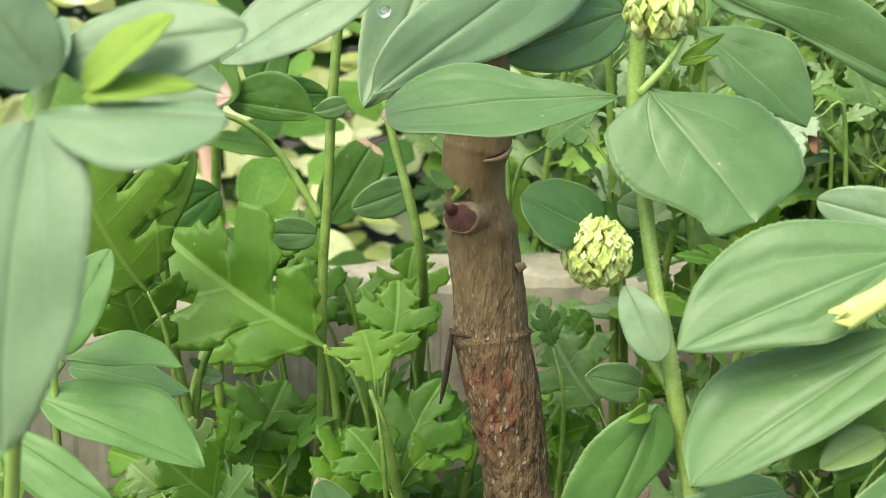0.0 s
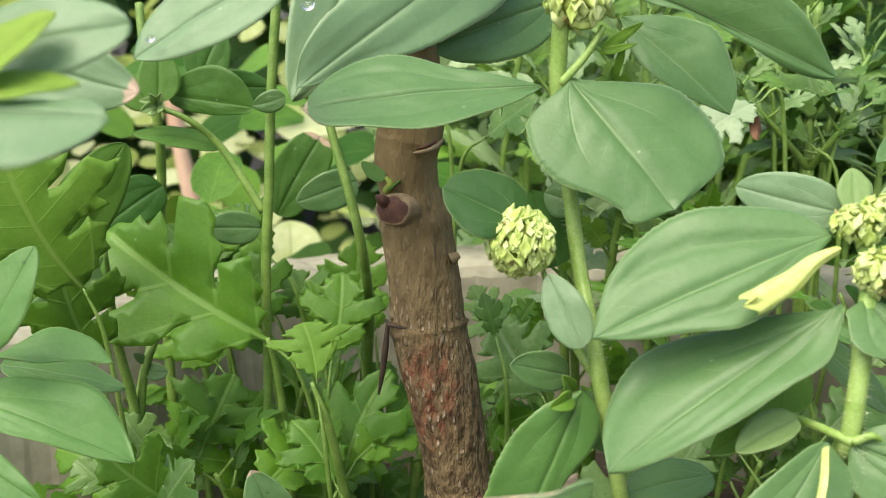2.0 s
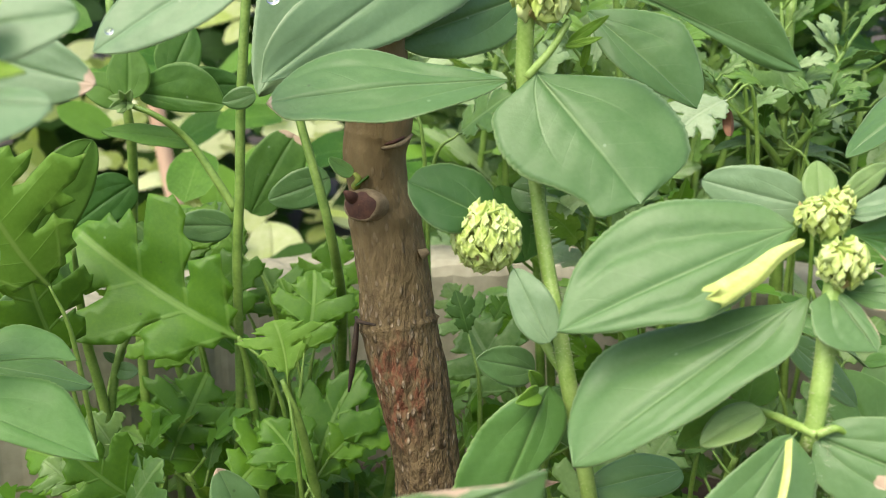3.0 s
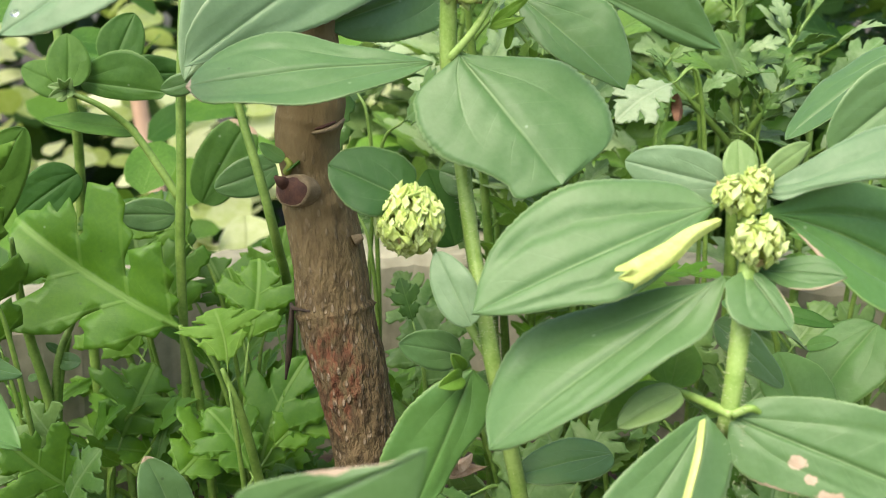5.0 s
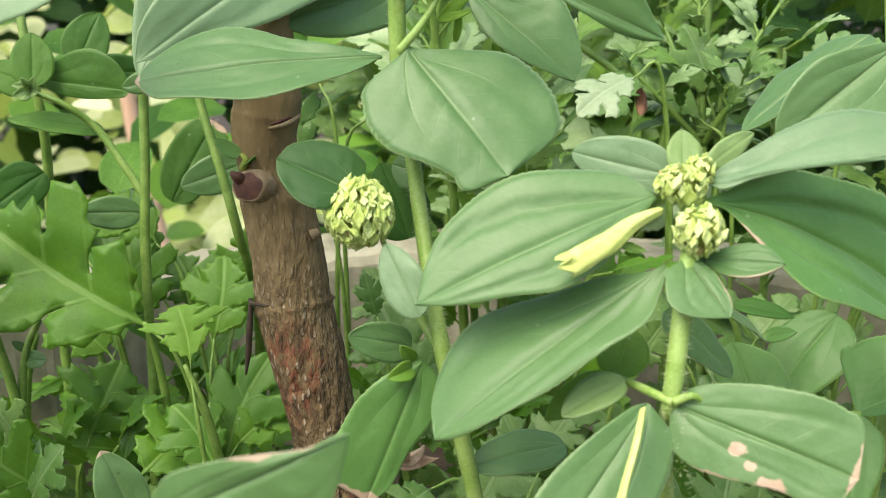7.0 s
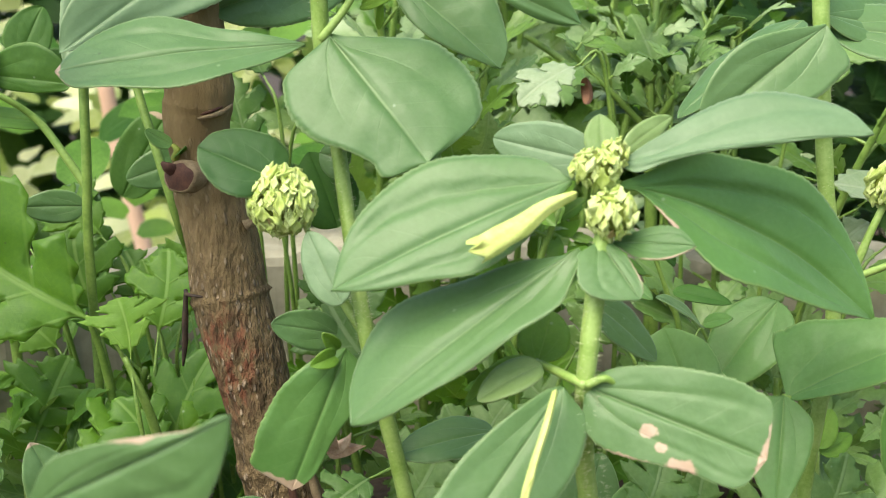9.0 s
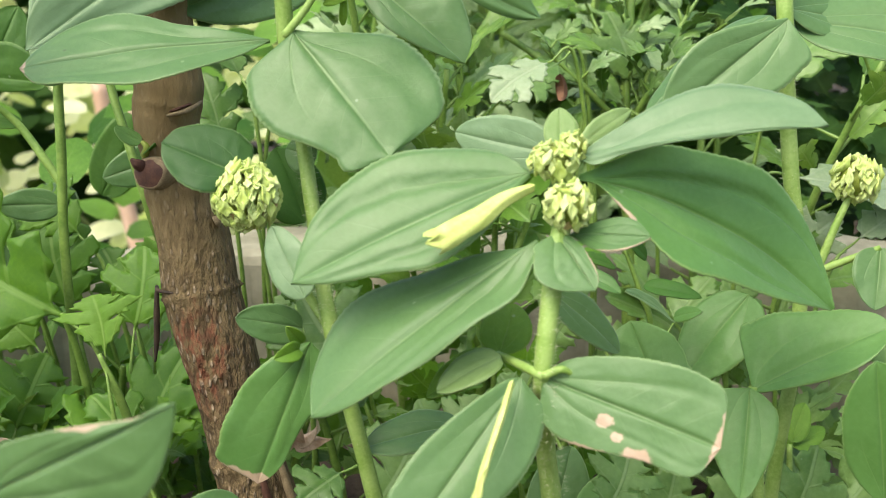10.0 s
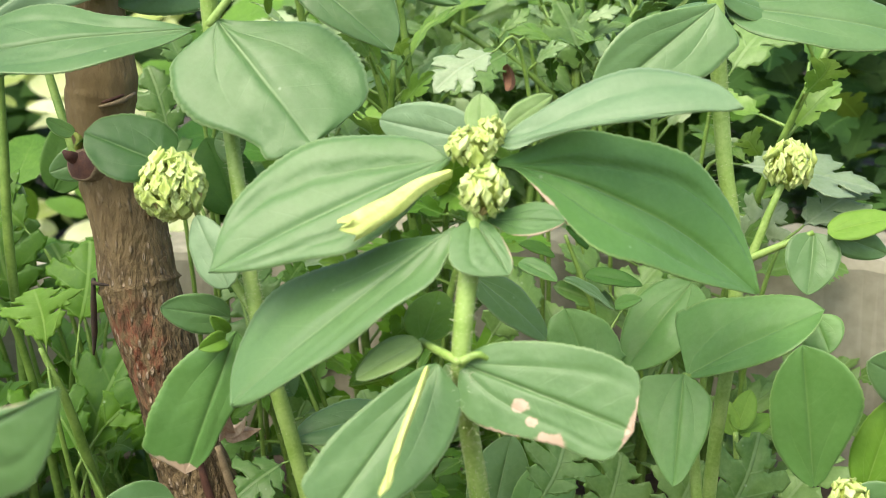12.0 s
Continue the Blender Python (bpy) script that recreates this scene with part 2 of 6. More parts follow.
# darker copy of the spurge leaf, with a steep blade's shade in its colour
SHADED_SPURGE_LEAF = leaf_material("shaded_spurge_leaf", (0.036, 0.105, 0.018), (0.068, 0.160, 0.036), (0.30, 0.42, 0.18), gloss=0.5, veins=6.0, vein_strength=0.45, side_veins=0.12, sheen=0.05)
TENDER_LEAF = leaf_material("tender_spurge_leaf", (0.24, 0.38, 0.11), (0.36, 0.50, 0.20), (0.50, 0.60, 0.30), gloss=0.45, veins=6.0, vein_strength=0.4, side_veins=0.12, sheen=0.15, through_light=0.4)
# paler, bluer spurge green: sky sheen on upward blades painted into the colour
SHEEN_LEAF = leaf_material("sheen_spurge_leaf", (0.15, 0.26, 0.115), (0.23, 0.35, 0.18), (0.38, 0.48, 0.28), gloss=0.42, veins=6.0, vein_strength=0.35, side_veins=0.12, sheen=0.25)
GREY_LOBED = leaf_material("grey_chrysanthemum_leaf", (0.060, 0.155, 0.018), (0.21, 0.34, 0.09), (0.27, 0.38, 0.15), gloss=0.42, veins=5.0, vein_strength=0.45, side_veins=0.5, lobed=True)
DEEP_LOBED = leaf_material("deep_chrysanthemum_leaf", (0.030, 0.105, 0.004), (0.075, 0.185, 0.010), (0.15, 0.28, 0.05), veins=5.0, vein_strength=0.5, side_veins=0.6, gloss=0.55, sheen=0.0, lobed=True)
PALE_LOBED = leaf_material("pale_chrysanthemum_leaf", (0.20, 0.30, 0.13), (0.40, 0.49, 0.30), (0.45, 0.53, 0.34), gloss=0.42, veins=5.0, vein_strength=0.45, side_veins=0.5, lobed=True)
LIME_LEAF = leaf_material("lime_shoot_leaf", (0.17, 0.33, 0.015), (0.38, 0.54, 0.07), (0.5, 0.62, 0.22), through_light=0.45)
PETAL = plain_material("pale_yellow_petal", (0.46, 0.55, 0.12), (0.64, 0.70, 0.24), 500.0, rough=0.6)
WATER = bpy.data.materials.new("water")
WATER.use_nodes = True
WATER.node_tree.nodes["Principled BSDF"].inputs["Transmission Weight"].default_value = 1.0
WATER.node_tree.nodes["Principled BSDF"].inputs["Roughness"].default_value = 0.02
WATER.node_tree.nodes["Principled BSDF"].inputs["IOR"].default_value = 1.33
HAIR = plain_material("pale_hair", (0.45, 0.50, 0.25), (0.6, 0.62, 0.4), 300.0)
BUD = bud_material()
BUD_CORE = plain_material("bud_core", (0.17, 0.22, 0.02), (0.28, 0.33, 0.06), 800.0)
BARK = bark_material()
SCAR = plain_material("bark_scar", (0.045, 0.016, 0.010), (0.10, 0.040, 0.022), 500.0, rough=0.8, bump=0.6)
DEAD_BARK = plain_material("dead_bark", (0.02, 0.013, 0.008), (0.06, 0.036, 0.02), 500.0, rough=0.8, bump=0.6)
SCAR_RIM = plain_material("scar_rim", (0.14, 0.10, 0.05), (0.26, 0.195, 0.11), 600.0, rough=0.8, bump=0.6)
CONCRETE = plain_material("weathered_concrete", (0.18, 0.168, 0.112), (0.36, 0.335, 0.245), 32.0, rough=0.9, bump=0.5, distance=0.001)
SOIL = plain_material("garden_soil", (0.025, 0.016, 0.010), (0.075, 0.052, 0.034), 60.0, rough=0.95, bump=0.8, distance=0.003)
DRY = plain_material("dry_leaf", (0.42, 0.27, 0.17), (0.72, 0.56, 0.42), 300.0, rough=0.8)
RUST = plain_material("withered_leaf", (0.10, 0.04, 0.02), (0.20, 0.10, 0.05), 300.0, rough=0.8)
CANE = plain_material("bamboo_skin", (0.55, 0.34, 0.22), (0.72, 0.50, 0.36), 40.0, rough=0.5, stretch=(1, 1, 0.2))


# ---- builders ----
def part(name, verts, faces, material, parent=None, label="", smooth=True):
    """Links a mesh in world coordinates as one object, under its thing if there is one."""
    me = bpy.data.meshes.new(name)
    me.from_pydata([tuple(p) for p in verts], [], faces)
    me.materials.append(material)
    if smooth:
        me.polygons.foreach_set("use_smooth", [True] * len(me.polygons))
    me.update()
    ob = new(name, me)
    if parent is not None:
        ob.parent = parent
        up, m = parent, parent.matrix_basis.copy()
        while up.parent is not None:
            m = up.parent.matrix_basis @ up.matrix_parent_inverse @ m
            up = up.parent
        ob.matrix_parent_inverse = m.inverted()
    if label:
        ob["label"] = label
    return ob


def thing(name, at, label, category, group=""):
    ob = new(name)
    ob.empty_display_size = 0.01
    ob.location = at
    ob.matrix_basis = Matrix.Translation(at)
    return tagged(ob, label, category, group)


def profile(u, peak, k, tk=None):
    """Half width of a blade along its length, 1 at its widest; k rounds the base, tk the tip (lower is blunter)."""
    e1, e2 = k * peak, (k if tk is None else tk) * (1 - peak)
    at = e1 / (e1 + e2)
    return (max(u, 0) ** e1) * (max(1 - u, 0) ** e2) / (at ** e1 * (1 - at) ** e2)


DRY_RULES = {
    "tipL": lambda u, v: max(0.95 - 22 * (1 - u), 0.85 - 11 * abs(1 - abs(v)) - 6 * (1 - u)),
    "tipend": lambda u, v: 1.0 - 8 * (1 - u),
    "base": lambda u, v: 0.95 - 2.6 * (1 - v) - 7 * abs(u - 0.17),
    "side": lambda u, v: 1.0 - 5 * (1 + v) - 1.6 * abs(u - 0.7),
    "sideR": lambda u, v: 1.0 - 5 * abs(1 - v) - 1.5 * abs(u - 0.75),
    "holes": lambda u, v: max(1 - 12 * math.hypot(u - 0.40, 0.3 * (v - 0.35)), 1 - 14 * math.hypot(u - 0.50, 0.3 * (v - 0.62)), 1.1 - 9 * math.hypot(0.8 * (u - 0.62), 0.3 * (v - 0.98)), 1.0 - 14 * (1 - u), 0.8 - 5 * (1 - v) - 2 * abs(u - 0.35)),
    "upper": lambda u, v: max(1.15 - 2.2 * (1 + v) - 5 * abs(u - 0.60), 1.05 - 2.6 * (1 + v) - 8 * abs(u - 0.80)),
    "rim": lambda u, v: 0.9 - 8 * (1 - abs(v)) - 2 * abs(u - 0.7),
}


SHAPE_AT = (0.0, 0.06, 0.18, 0.34, 0.5, 0.66, 0.82, 0.94, 1.0)


def stations(widths):
    """Half width along a blade as a smooth line through a few stations, in parts of the blade's length."""
    ys = [0.012, *[max(w, 0.012) for w in widths], 0.0]
    n = len(ys)
    slope = [(ys[min(i + 1, n - 1)] - ys[max(i - 1, 0)]) / (SHAPE_AT[min(i + 1, n - 1)] - SHAPE_AT[max(i - 1, 0)]) for i in range(n)]

    def at(u):
        i = max(q for q in range(n - 1) if SHAPE_AT[q] <= u)
        d = SHAPE_AT[i + 1] - SHAPE_AT[i]
        f = (u - SHAPE_AT[i]) / d
        h = (2 * f ** 3 - 3 * f * f + 1) * ys[i] + (f ** 3 - 2 * f * f + f) * d * slope[i] + (3 * f * f - 2 * f ** 3) * ys[i + 1] + (f ** 3 - f * f) * d * slope[i + 1]
        return max(h, 0.0)
    return at


def blade(base, tip, side, half_left, half_right, rows, cols, arch, fold, cup, bend, shear, wave, seed, thick, ribs=1.0):
    """Vertices, faces, uv of a thin solid leaf blade with sunken midrib, two sunken side nerves and faint quilting."""
    base, tip, side = Vector(base), Vector(tip), Vector(side)
    axis = tip - base
    length = axis.length
    a = axis / length
    s = (side - a * side.dot(a)).normalized()
    n = s.cross(a)
    top, coords = [], []
    for j in range(rows + 1):
        u = j / rows
        rise = arch * length * 4 * u * (1 - u)
        nerve = 0.78 * u ** 0.55
        fade = min(1.0, (1 - u) * 4) * min(1.0, u * 8)
        for i in range(-cols, cols + 1):
            v = math.copysign(abs(i / cols) ** 1.3, i)
            h = half_left(u) if i < 0 else half_right(u)
            hv = h * v
            g = abs(v)
            w = wave * length * noise.noise(Vector((u * 3 + seed * 7.3, v * 1.4, seed)))
            edge = wave * length * 0.5 * g * g * math.sin(u * 15 + seed * 3 + (2 if v > 0 else 0))
            sunk = 0.05 * h * math.exp(-((g / 0.05) ** 2)) + 0.022 * ribs * h * fade * math.exp(-(((g - nerve) / 0.07) ** 2))
            quilt = fade * h * (0.004 * math.cos((u - 0.28 * g) * 38 + seed) + 0.010 * noise.noise(Vector((u * 11 + seed * 3.1, v * 5, seed)))) * math.sin(math.pi * min(g * 1.05, 1.0))
            p = base + a * (length * u + shear * abs(hv)) + s * (hv + bend * length * 4 * u * (1 - u)) + n * (rise + fold * abs(hv) - cup * h * v * v + w + edge - sunk + quilt)
            top.append(p)
            coords.append((u, v))
    m = 2 * cols + 1
    count = len(top)
    verts = top + [p - n * thick for p in top]
    faces = []
    for j in range(rows):
        for i in range(m - 1):
            q = j * m + i
            faces.append((q, q + 1, q + m + 1, q + m))
            faces.append((count + q + m, count + q + m + 1, count + q + 1, count + q))
        for q in (j * m,):
            faces.append((q, q + m, count + q + m, count + q))
        q = j * m + m - 1
        faces.append((q + m, q, count + q, count + q + m))
    return verts, faces, coords + coords


def finish_blade(ob, coords, rule=None):
    me = ob.data
    layer = me.uv_layers.new(name="blade")
    idx = np.empty(len(me.loops), dtype=np.int32)
    me.loops.foreach_get("vertex_index", idx)
    layer.data.foreach_set("uv", np.array(coords, dtype=np.float32)[idx].ravel())
    if rule is not None:
        att = me.attributes.new("dry", "FLOAT", "POINT")
        att.data.foreach_set("value", [max(0.0, min(1.0, rule(u, v))) for u, v in coords])
    return ob


LEAF_COUNT = [0]


def leaf(parent, base, tip, width, side, arch=0.03, fold=0.08, cup=0.05, bend=0.0, peak=0.48, k=0.95, skew=1.0, tk=None, shape=None, ribs=1.0, dry="", mat=None, label=""):
    """One ovate leaf with fine teeth along its rim; shape gives the half widths of its two sides where it is uneven."""
    LEAF_COUNT[0] += 1
    seed = LEAF_COUNT[0]
    length = (Vector(tip) - Vector(base)).length
    rows, cols = (100, 11) if width > 0.010 else (64, 8) if width > 0.006 else (26, 5)
    if dry in ("base", "holes", "upper", "side", "sideR", "tipL"):
        rows, cols = 110, 22
    if shape is None:
        skew += 0.16 * noise.noise(Vector((seed * 1.7, 3.1, 0)))
        bend += 0.06 * noise.noise(Vector((seed * 2.3, 9.1, 0)))
        plain = [lambda u, w=w: profile(u, peak, k, tk or k * 1.45) * width / 2 * w + 0.006 * width * (1 - u) for w in (skew, 2 - skew)]
    else:
        plain = [lambda u, q=q: q(u) * length for q in (stations(shape[0]), stations(shape[1]))]
    teeth = max(9, min(30, round(length / 0.0013)))

    def rim(side_of):
        def half(u):
            tooth = ((u * teeth + 0.31 * seed + 0.4 * side_of) % 1.0) - 0.5
            ragged = noise.noise(Vector((u * 4.5, seed * 1.3, 2 + side_of)))
            return plain[side_of](u) * (1 + 0.03 * ragged + (0.020 * tooth * (1 + 0.8 * noise.noise(Vector((u * 9, seed, side_of)))) if 0.08 < u < 0.97 else 0.0))
        return half

    v, f, c = blade(base, tip, side, rim(0), rim(1), rows, cols, arch, fold, cup, bend, 0.0 if shape else 0.05, 0.014, seed, 0.0002, ribs)
    ob = part("leaf", v, f, mat or LEAF, parent, label)
    return finish_blade(ob, c, DRY_RULES.get(dry))


# one side of a chrysanthemum leaf: (along, across), two lobes with pointed teeth and an end lobe
LOBE_SIDE = ((0, .02), (.05, .04), (.09, .10), (.09, .28), (.15, .34), (.17, .52), (.24, .53), (.32, .67), (.37, .54), (.42, .50), (.38, .34), (.37, .22), (.42, .40), (.44, .66), (.51, .70),
             (.55, .88), (.66, 1.0), (.68, .84), (.76, .78), (.70, .56), (.66, .38), (.67, .27), (.73, .44), (.81, .53), (.81, .40), (.89, .37), (.90, .25), (.96, .19), (1, 0))


def inside(p, ring):
    odd = False
    for a, b in zip(ring, ring[1:] + ring[:1]):
        if (a.y > p.y) != (b.y > p.y) and p.x < a.x + (b.x - a.x) * (p.y - a.y) / (b.y - a.y):
            odd = not odd
    return odd


def lobe_template(seed, steps, grid):
    """A flat lobed leaf of length 1 and half width 1: points and triangles, a little different for each seed."""
    rnd = random.Random(seed)
    ring = []
    for sign in (1, -1):
        deep = rnd.uniform(0.8, 1.15)
        rim = [Vector((x + rnd.uniform(-.010, .010), y * rnd.uniform(0.90, 1.1) * (deep if 0.20 < y < 0.36 else 1), 0)) for x, y in LOBE_SIDE]
        rim[0], rim[-1] = Vector((0, .02, 0)), Vector((1, 0, 0))
        if steps > 1:
            rim = [p.lerp(rim[int(at)].lerp(rim[min(int(at) + 1, len(rim) - 1)], at - int(at)), 0.7) for p, at in spline(rim, steps)]
        side = [Vector((p.x, sign * p.y * 0.5)) for p in rim]
        ring += side if sign > 0 else side[-2::-1]
    fill = []
    nx = round(1 / grid)
    for i in range(1, nx):
        for k2 in range(-nx, nx + 1):
            p = Vector((i / nx, k2 * grid * 0.6 + (grid * 0.3 if i % 2 and k2 else 0.0)))
            if inside(p, ring) and min((p - q).length for q in ring) > grid * 0.35:
                fill.append(p)
    points, _, tris, *_ = geometry.delaunay_2d_cdt(ring + fill, [], [list(range(len(ring)))], 1, 1e-6)
    return [(p.x, p.y * 2) for p in points], [tuple(f) for f in tris]


TEMPLATES = {}


def lobed_blade(base, tip, width, side, arch, fold, seed, detail, thick, wave=0.02, fan=0):
    """A lobed leaf bent out of a flat template: lobes sink along their ribs and droop at their ends."""
    if not TEMPLATES:
        for key, steps, grid, many in (("near", 3, 0.055, 7), ("small", 1, 0.12, 6), ("far", 1, 0.25, 5)):
            TEMPLATES[key] = [lobe_template(7 + q, steps, grid) for q in range(many)]
    flat, tris = TEMPLATES[detail][seed % len(TEMPLATES[detail])]
    base, tip, side = Vector(base), Vector(tip), Vector(side)
    axis = tip - base
    length = axis.length
    a = axis / length
    s = (side - a * side.dot(a)).normalized()
    n = s.cross(a)
    rnd = random.Random(seed)
    bend, droop, twist = rnd.uniform(-0.07, 0.07), rnd.uniform(0.06, 0.22), rnd.uniform(-0.25, 0.25)
    verts, coords = [], []
    for x, y in flat:
        g = abs(y)
        coords.append((x, y))
        sunk = sum(math.exp(-(((x - LOBE_SLANT * g - rib) / 0.055) ** 2)) for rib in LOBE_RIBS) * min(1.0, g * 4) * max(0.0, 1 - g) + 1.2 * math.exp(-((g / 0.09) ** 2))
        if fan:
            x, y = x ** 0.55, y * (0.35 + 0.65 * x ** 0.4)
            g = abs(y)
        w = wave * length * noise.noise(Vector((x * 3 + seed * 5.1, y * 2, seed)))
        lift = arch * length * 4 * x * (1 - x) + (fold * g - droop * g * g + twist * y * x) * width / 2 + w - 0.014 * width * sunk
        verts.append(base + a * (length * x) + s * (y * width / 2 + bend * length * 4 * x * (1 - x)) + n * lift)
    faces = [f for f in tris]
    if thick:
        count = len(verts)
        once = set()
        for f in tris:
            for e in zip(f, f[1:] + f[:1]):
                if (e[1], e[0]) in once:
                    once.discard((e[1], e[0]))
                else:
                    once.add(e)
        faces += [tuple(count + q for q in reversed(f)) for f in tris]
        faces += [(q, p, count + p, count + q) for p, q in sorted(once)]
        verts, coords = verts + [p - n * thick for p in verts], coords + coords
    return verts, faces, coords


def lobed_leaf(parent, base, tip, width, side, fan=0, mat=None, arch=0.05, fold=0.12, label=""):
    """One deeply lobed, toothed chrysanthemum leaf with its stalk."""
    LEAF_COUNT[0] += 1
    seed = LEAF_COUNT[0]
    v, f, c = lobed_blade(base, tip, width * 1.08, side, arch, fold, seed, "near", 0.0002, fan=fan)
    ob = part("leaf", v, f, mat or LOBED, parent, label)
    finish_blade(ob, c)
    b, t = Vector(base), Vector(tip)
    back = (b - t).normalized()
    p1 = b + back * 0.008 - Vector((0, 0, 0.004))
    foot = Vector((p1.x * 0.9 + parent.location.x * 0.1, b.y + 0.012, 0.0))
    mid = p1.lerp(foot, 0.4) + back * 0.004
    tube(parent, "leaf_stalk", [b + (t - b) * 0.02, p1, mid, foot], [0.0002, 0.0005, 0.0006, 0.0007], STEM_DARK, ground=False)
    return ob


def spline(points, steps):
    """A smooth line through the points, with the fraction along the list."""
    pts = [Vector(p) for p in points]
    pts = [pts[0] * 2 - pts[1]] + pts + [pts[-1] * 2 - pts[-2]]
    out = []
    for i in range(1, len(pts) - 2):
        p0, p1, p2, p3 = pts[i - 1:i + 3]
        for j in range(steps):
            t = j / steps
            out.append((0.5 * ((2 * p1) + (p2 - p0) * t + (2 * p0 - 5 * p1 + 4 * p2 - p3) * t * t + (3 * p1 - p0 - 3 * p2 + p3) * t ** 3), i - 1 + t))
    out.append((pts[-2], len(pts) - 3))
    return out


def tube(parent, name, points, radii, material=None, ground=None, ring=10, rough=0.06, label=""):
    """A round stem through the points; an upright one runs on into the soil."""
    points, radii = [Vector(p) for p in points], list(radii)
    if ground is None:
        ground = name in ("stem", "trunk") or (name == "leaf_stalk" and points[-1].z < 0.05)
    if ground:
        if points[-1].z > 0.004:
            points.append(Vector((points[-1].x, points[-1].y, -0.003)))
            radii.append(radii[-1])
    line = spline(points, 6)
    verts, faces = [], []
    ref = Vector((0, 1, 0))
    for q, (p, at) in enumerate(line):
        d = (line[min(q + 1, len(line) - 1)][0] - line[max(q - 1, 0)][0]).normalized()
        x = d.cross(ref)
        x = x.normalized() if x.length > 1e-4 else Vector((1, 0, 0))
        y = d.cross(x)
        i = min(int(at), len(radii) - 2)
        r = radii[i] + (radii[i + 1] - radii[i]) * (at - i)
        for k2 in range(ring):
            g = 2 * math.pi * k2 / ring
            rr = r * (1 + rough * noise.noise(p * 260 + Vector((math.cos(g), math.sin(g), 0))))
            verts.append(p + (x * math.cos(g) + y * math.sin(g)) * rr)
    for q in range(len(line) - 1):
        for k2 in range(ring):
            a, b = q * ring + k2, q * ring + (k2 + 1) % ring
            faces.append((a, a + ring, b + ring, b))
    faces.append(tuple(range(ring)))
    faces.append(tuple(range(len(verts) - 1, len(verts) - ring - 1, -1)))
    return part(name, verts, faces, material or STEM, parent, label)


def hairs(parent, points, radius, count, seed):
    """Short pale bristles standing out of a stem."""
    rnd = random.Random(seed)
    line = spline(points, 12)
    verts, faces = [], []
    for q in range(count):
        i = rnd.randrange(len(line) - 1)
        p = line[i][0].lerp(line[i + 1][0], rnd.random())
        d = (line[i + 1][0] - line[i][0]).normalized()
        x = d.cross(Vector((0, 1, 0))).normalized()
        y = d.cross(x)
        g = rnd.uniform(0, 2 * math.pi)
        out = x * math.cos(g) + y * math.sin(g)
        tip = p + out * (radius + rnd.uniform(0.0004, 0.0010)) + d * rnd.uniform(-0.0003, 0.0003)
        o = len(verts)
        verts += [p + out * radius * 0.9 + d * 0.00004, p + out * radius * 0.9 - d * 0.00004, p + out * radius * 0.9 + out.cross(d) * 0.00006, tip]
        faces += [(o, o + 1, o + 3), (o + 1, o + 2, o + 3), (o + 2, o, o + 3)]
    return tagged(part("hairs", verts, faces, HAIR, parent, "fine pale bristles"), kind="stuff")


def lathe_ball(radius, rings=6, segs=8, squash=1.0):
    verts, faces = [(0, 0, radius * squash)], []
    for i in range(1, rings):
        z, r = math.cos(math.pi * i / rings), math.sin(math.pi * i / rings)
        for j in range(segs):
            g = 2 * math.pi * j / segs
            verts.append((r * radius * math.cos(g), r * radius * math.sin(g), z * radius * squash))
    verts.append((0, 0, -radius * squash))
    for j in range(segs):
        faces.append((0, 1 + j, 1 + (j + 1) % segs))
        for i in range(rings - 2):
            a, b = 1 + i * segs + j, 1 + i * segs + (j + 1) % segs
            faces.append((a, a + segs, b + segs, b))
        last = 1 + (rings - 2) * segs
        faces.append((last + j, len(verts) - 1, last + (j + 1) % segs))
    return verts, faces


def bud_mesh():
    """One tiny opening bud: a short cup with an uneven four-lobed rim round a shallow mouth, one unit wide."""
    verts, faces = [], []
    segs = 14
    rings = ((-0.45, 0.16, 0.0), (-0.22, 0.38, 0.05), (0.02, 0.50, 0.14), (0.17, 0.52, 0.26), (0.22, 0.42, 0.28), (0.14, 0.24, 0.15), (0.08, 0.05, 0.0))
    for z, r, deep in rings:
        for j in range(segs):
            g = 2 * math.pi * j / segs
            lobe = 1 + deep * (math.cos(4 * g) + 0.5 * math.cos(3 * g + 1))
            verts.append((r * lobe * math.cos(g), r * lobe * math.sin(g), z + 0.3 * deep * math.cos(2 * g + 0.6)))
    for i in range(len(rings) - 1):
        for j in range(segs):
            a, b = i * segs + j, i * segs + (j + 1) % segs
            faces.append((a, b, b + segs, a + segs))
    faces.append(tuple(range((len(rings) - 1) * segs, len(rings) * segs)))
    me = bpy.data.meshes.new("bud")
    me.from_pydata(verts, [], faces)
    me.materials.append(BUD)
    me.polygons.foreach_set("use_smooth", [True] * len(me.polygons))
    return me


BUD_MESH = bud_mesh()


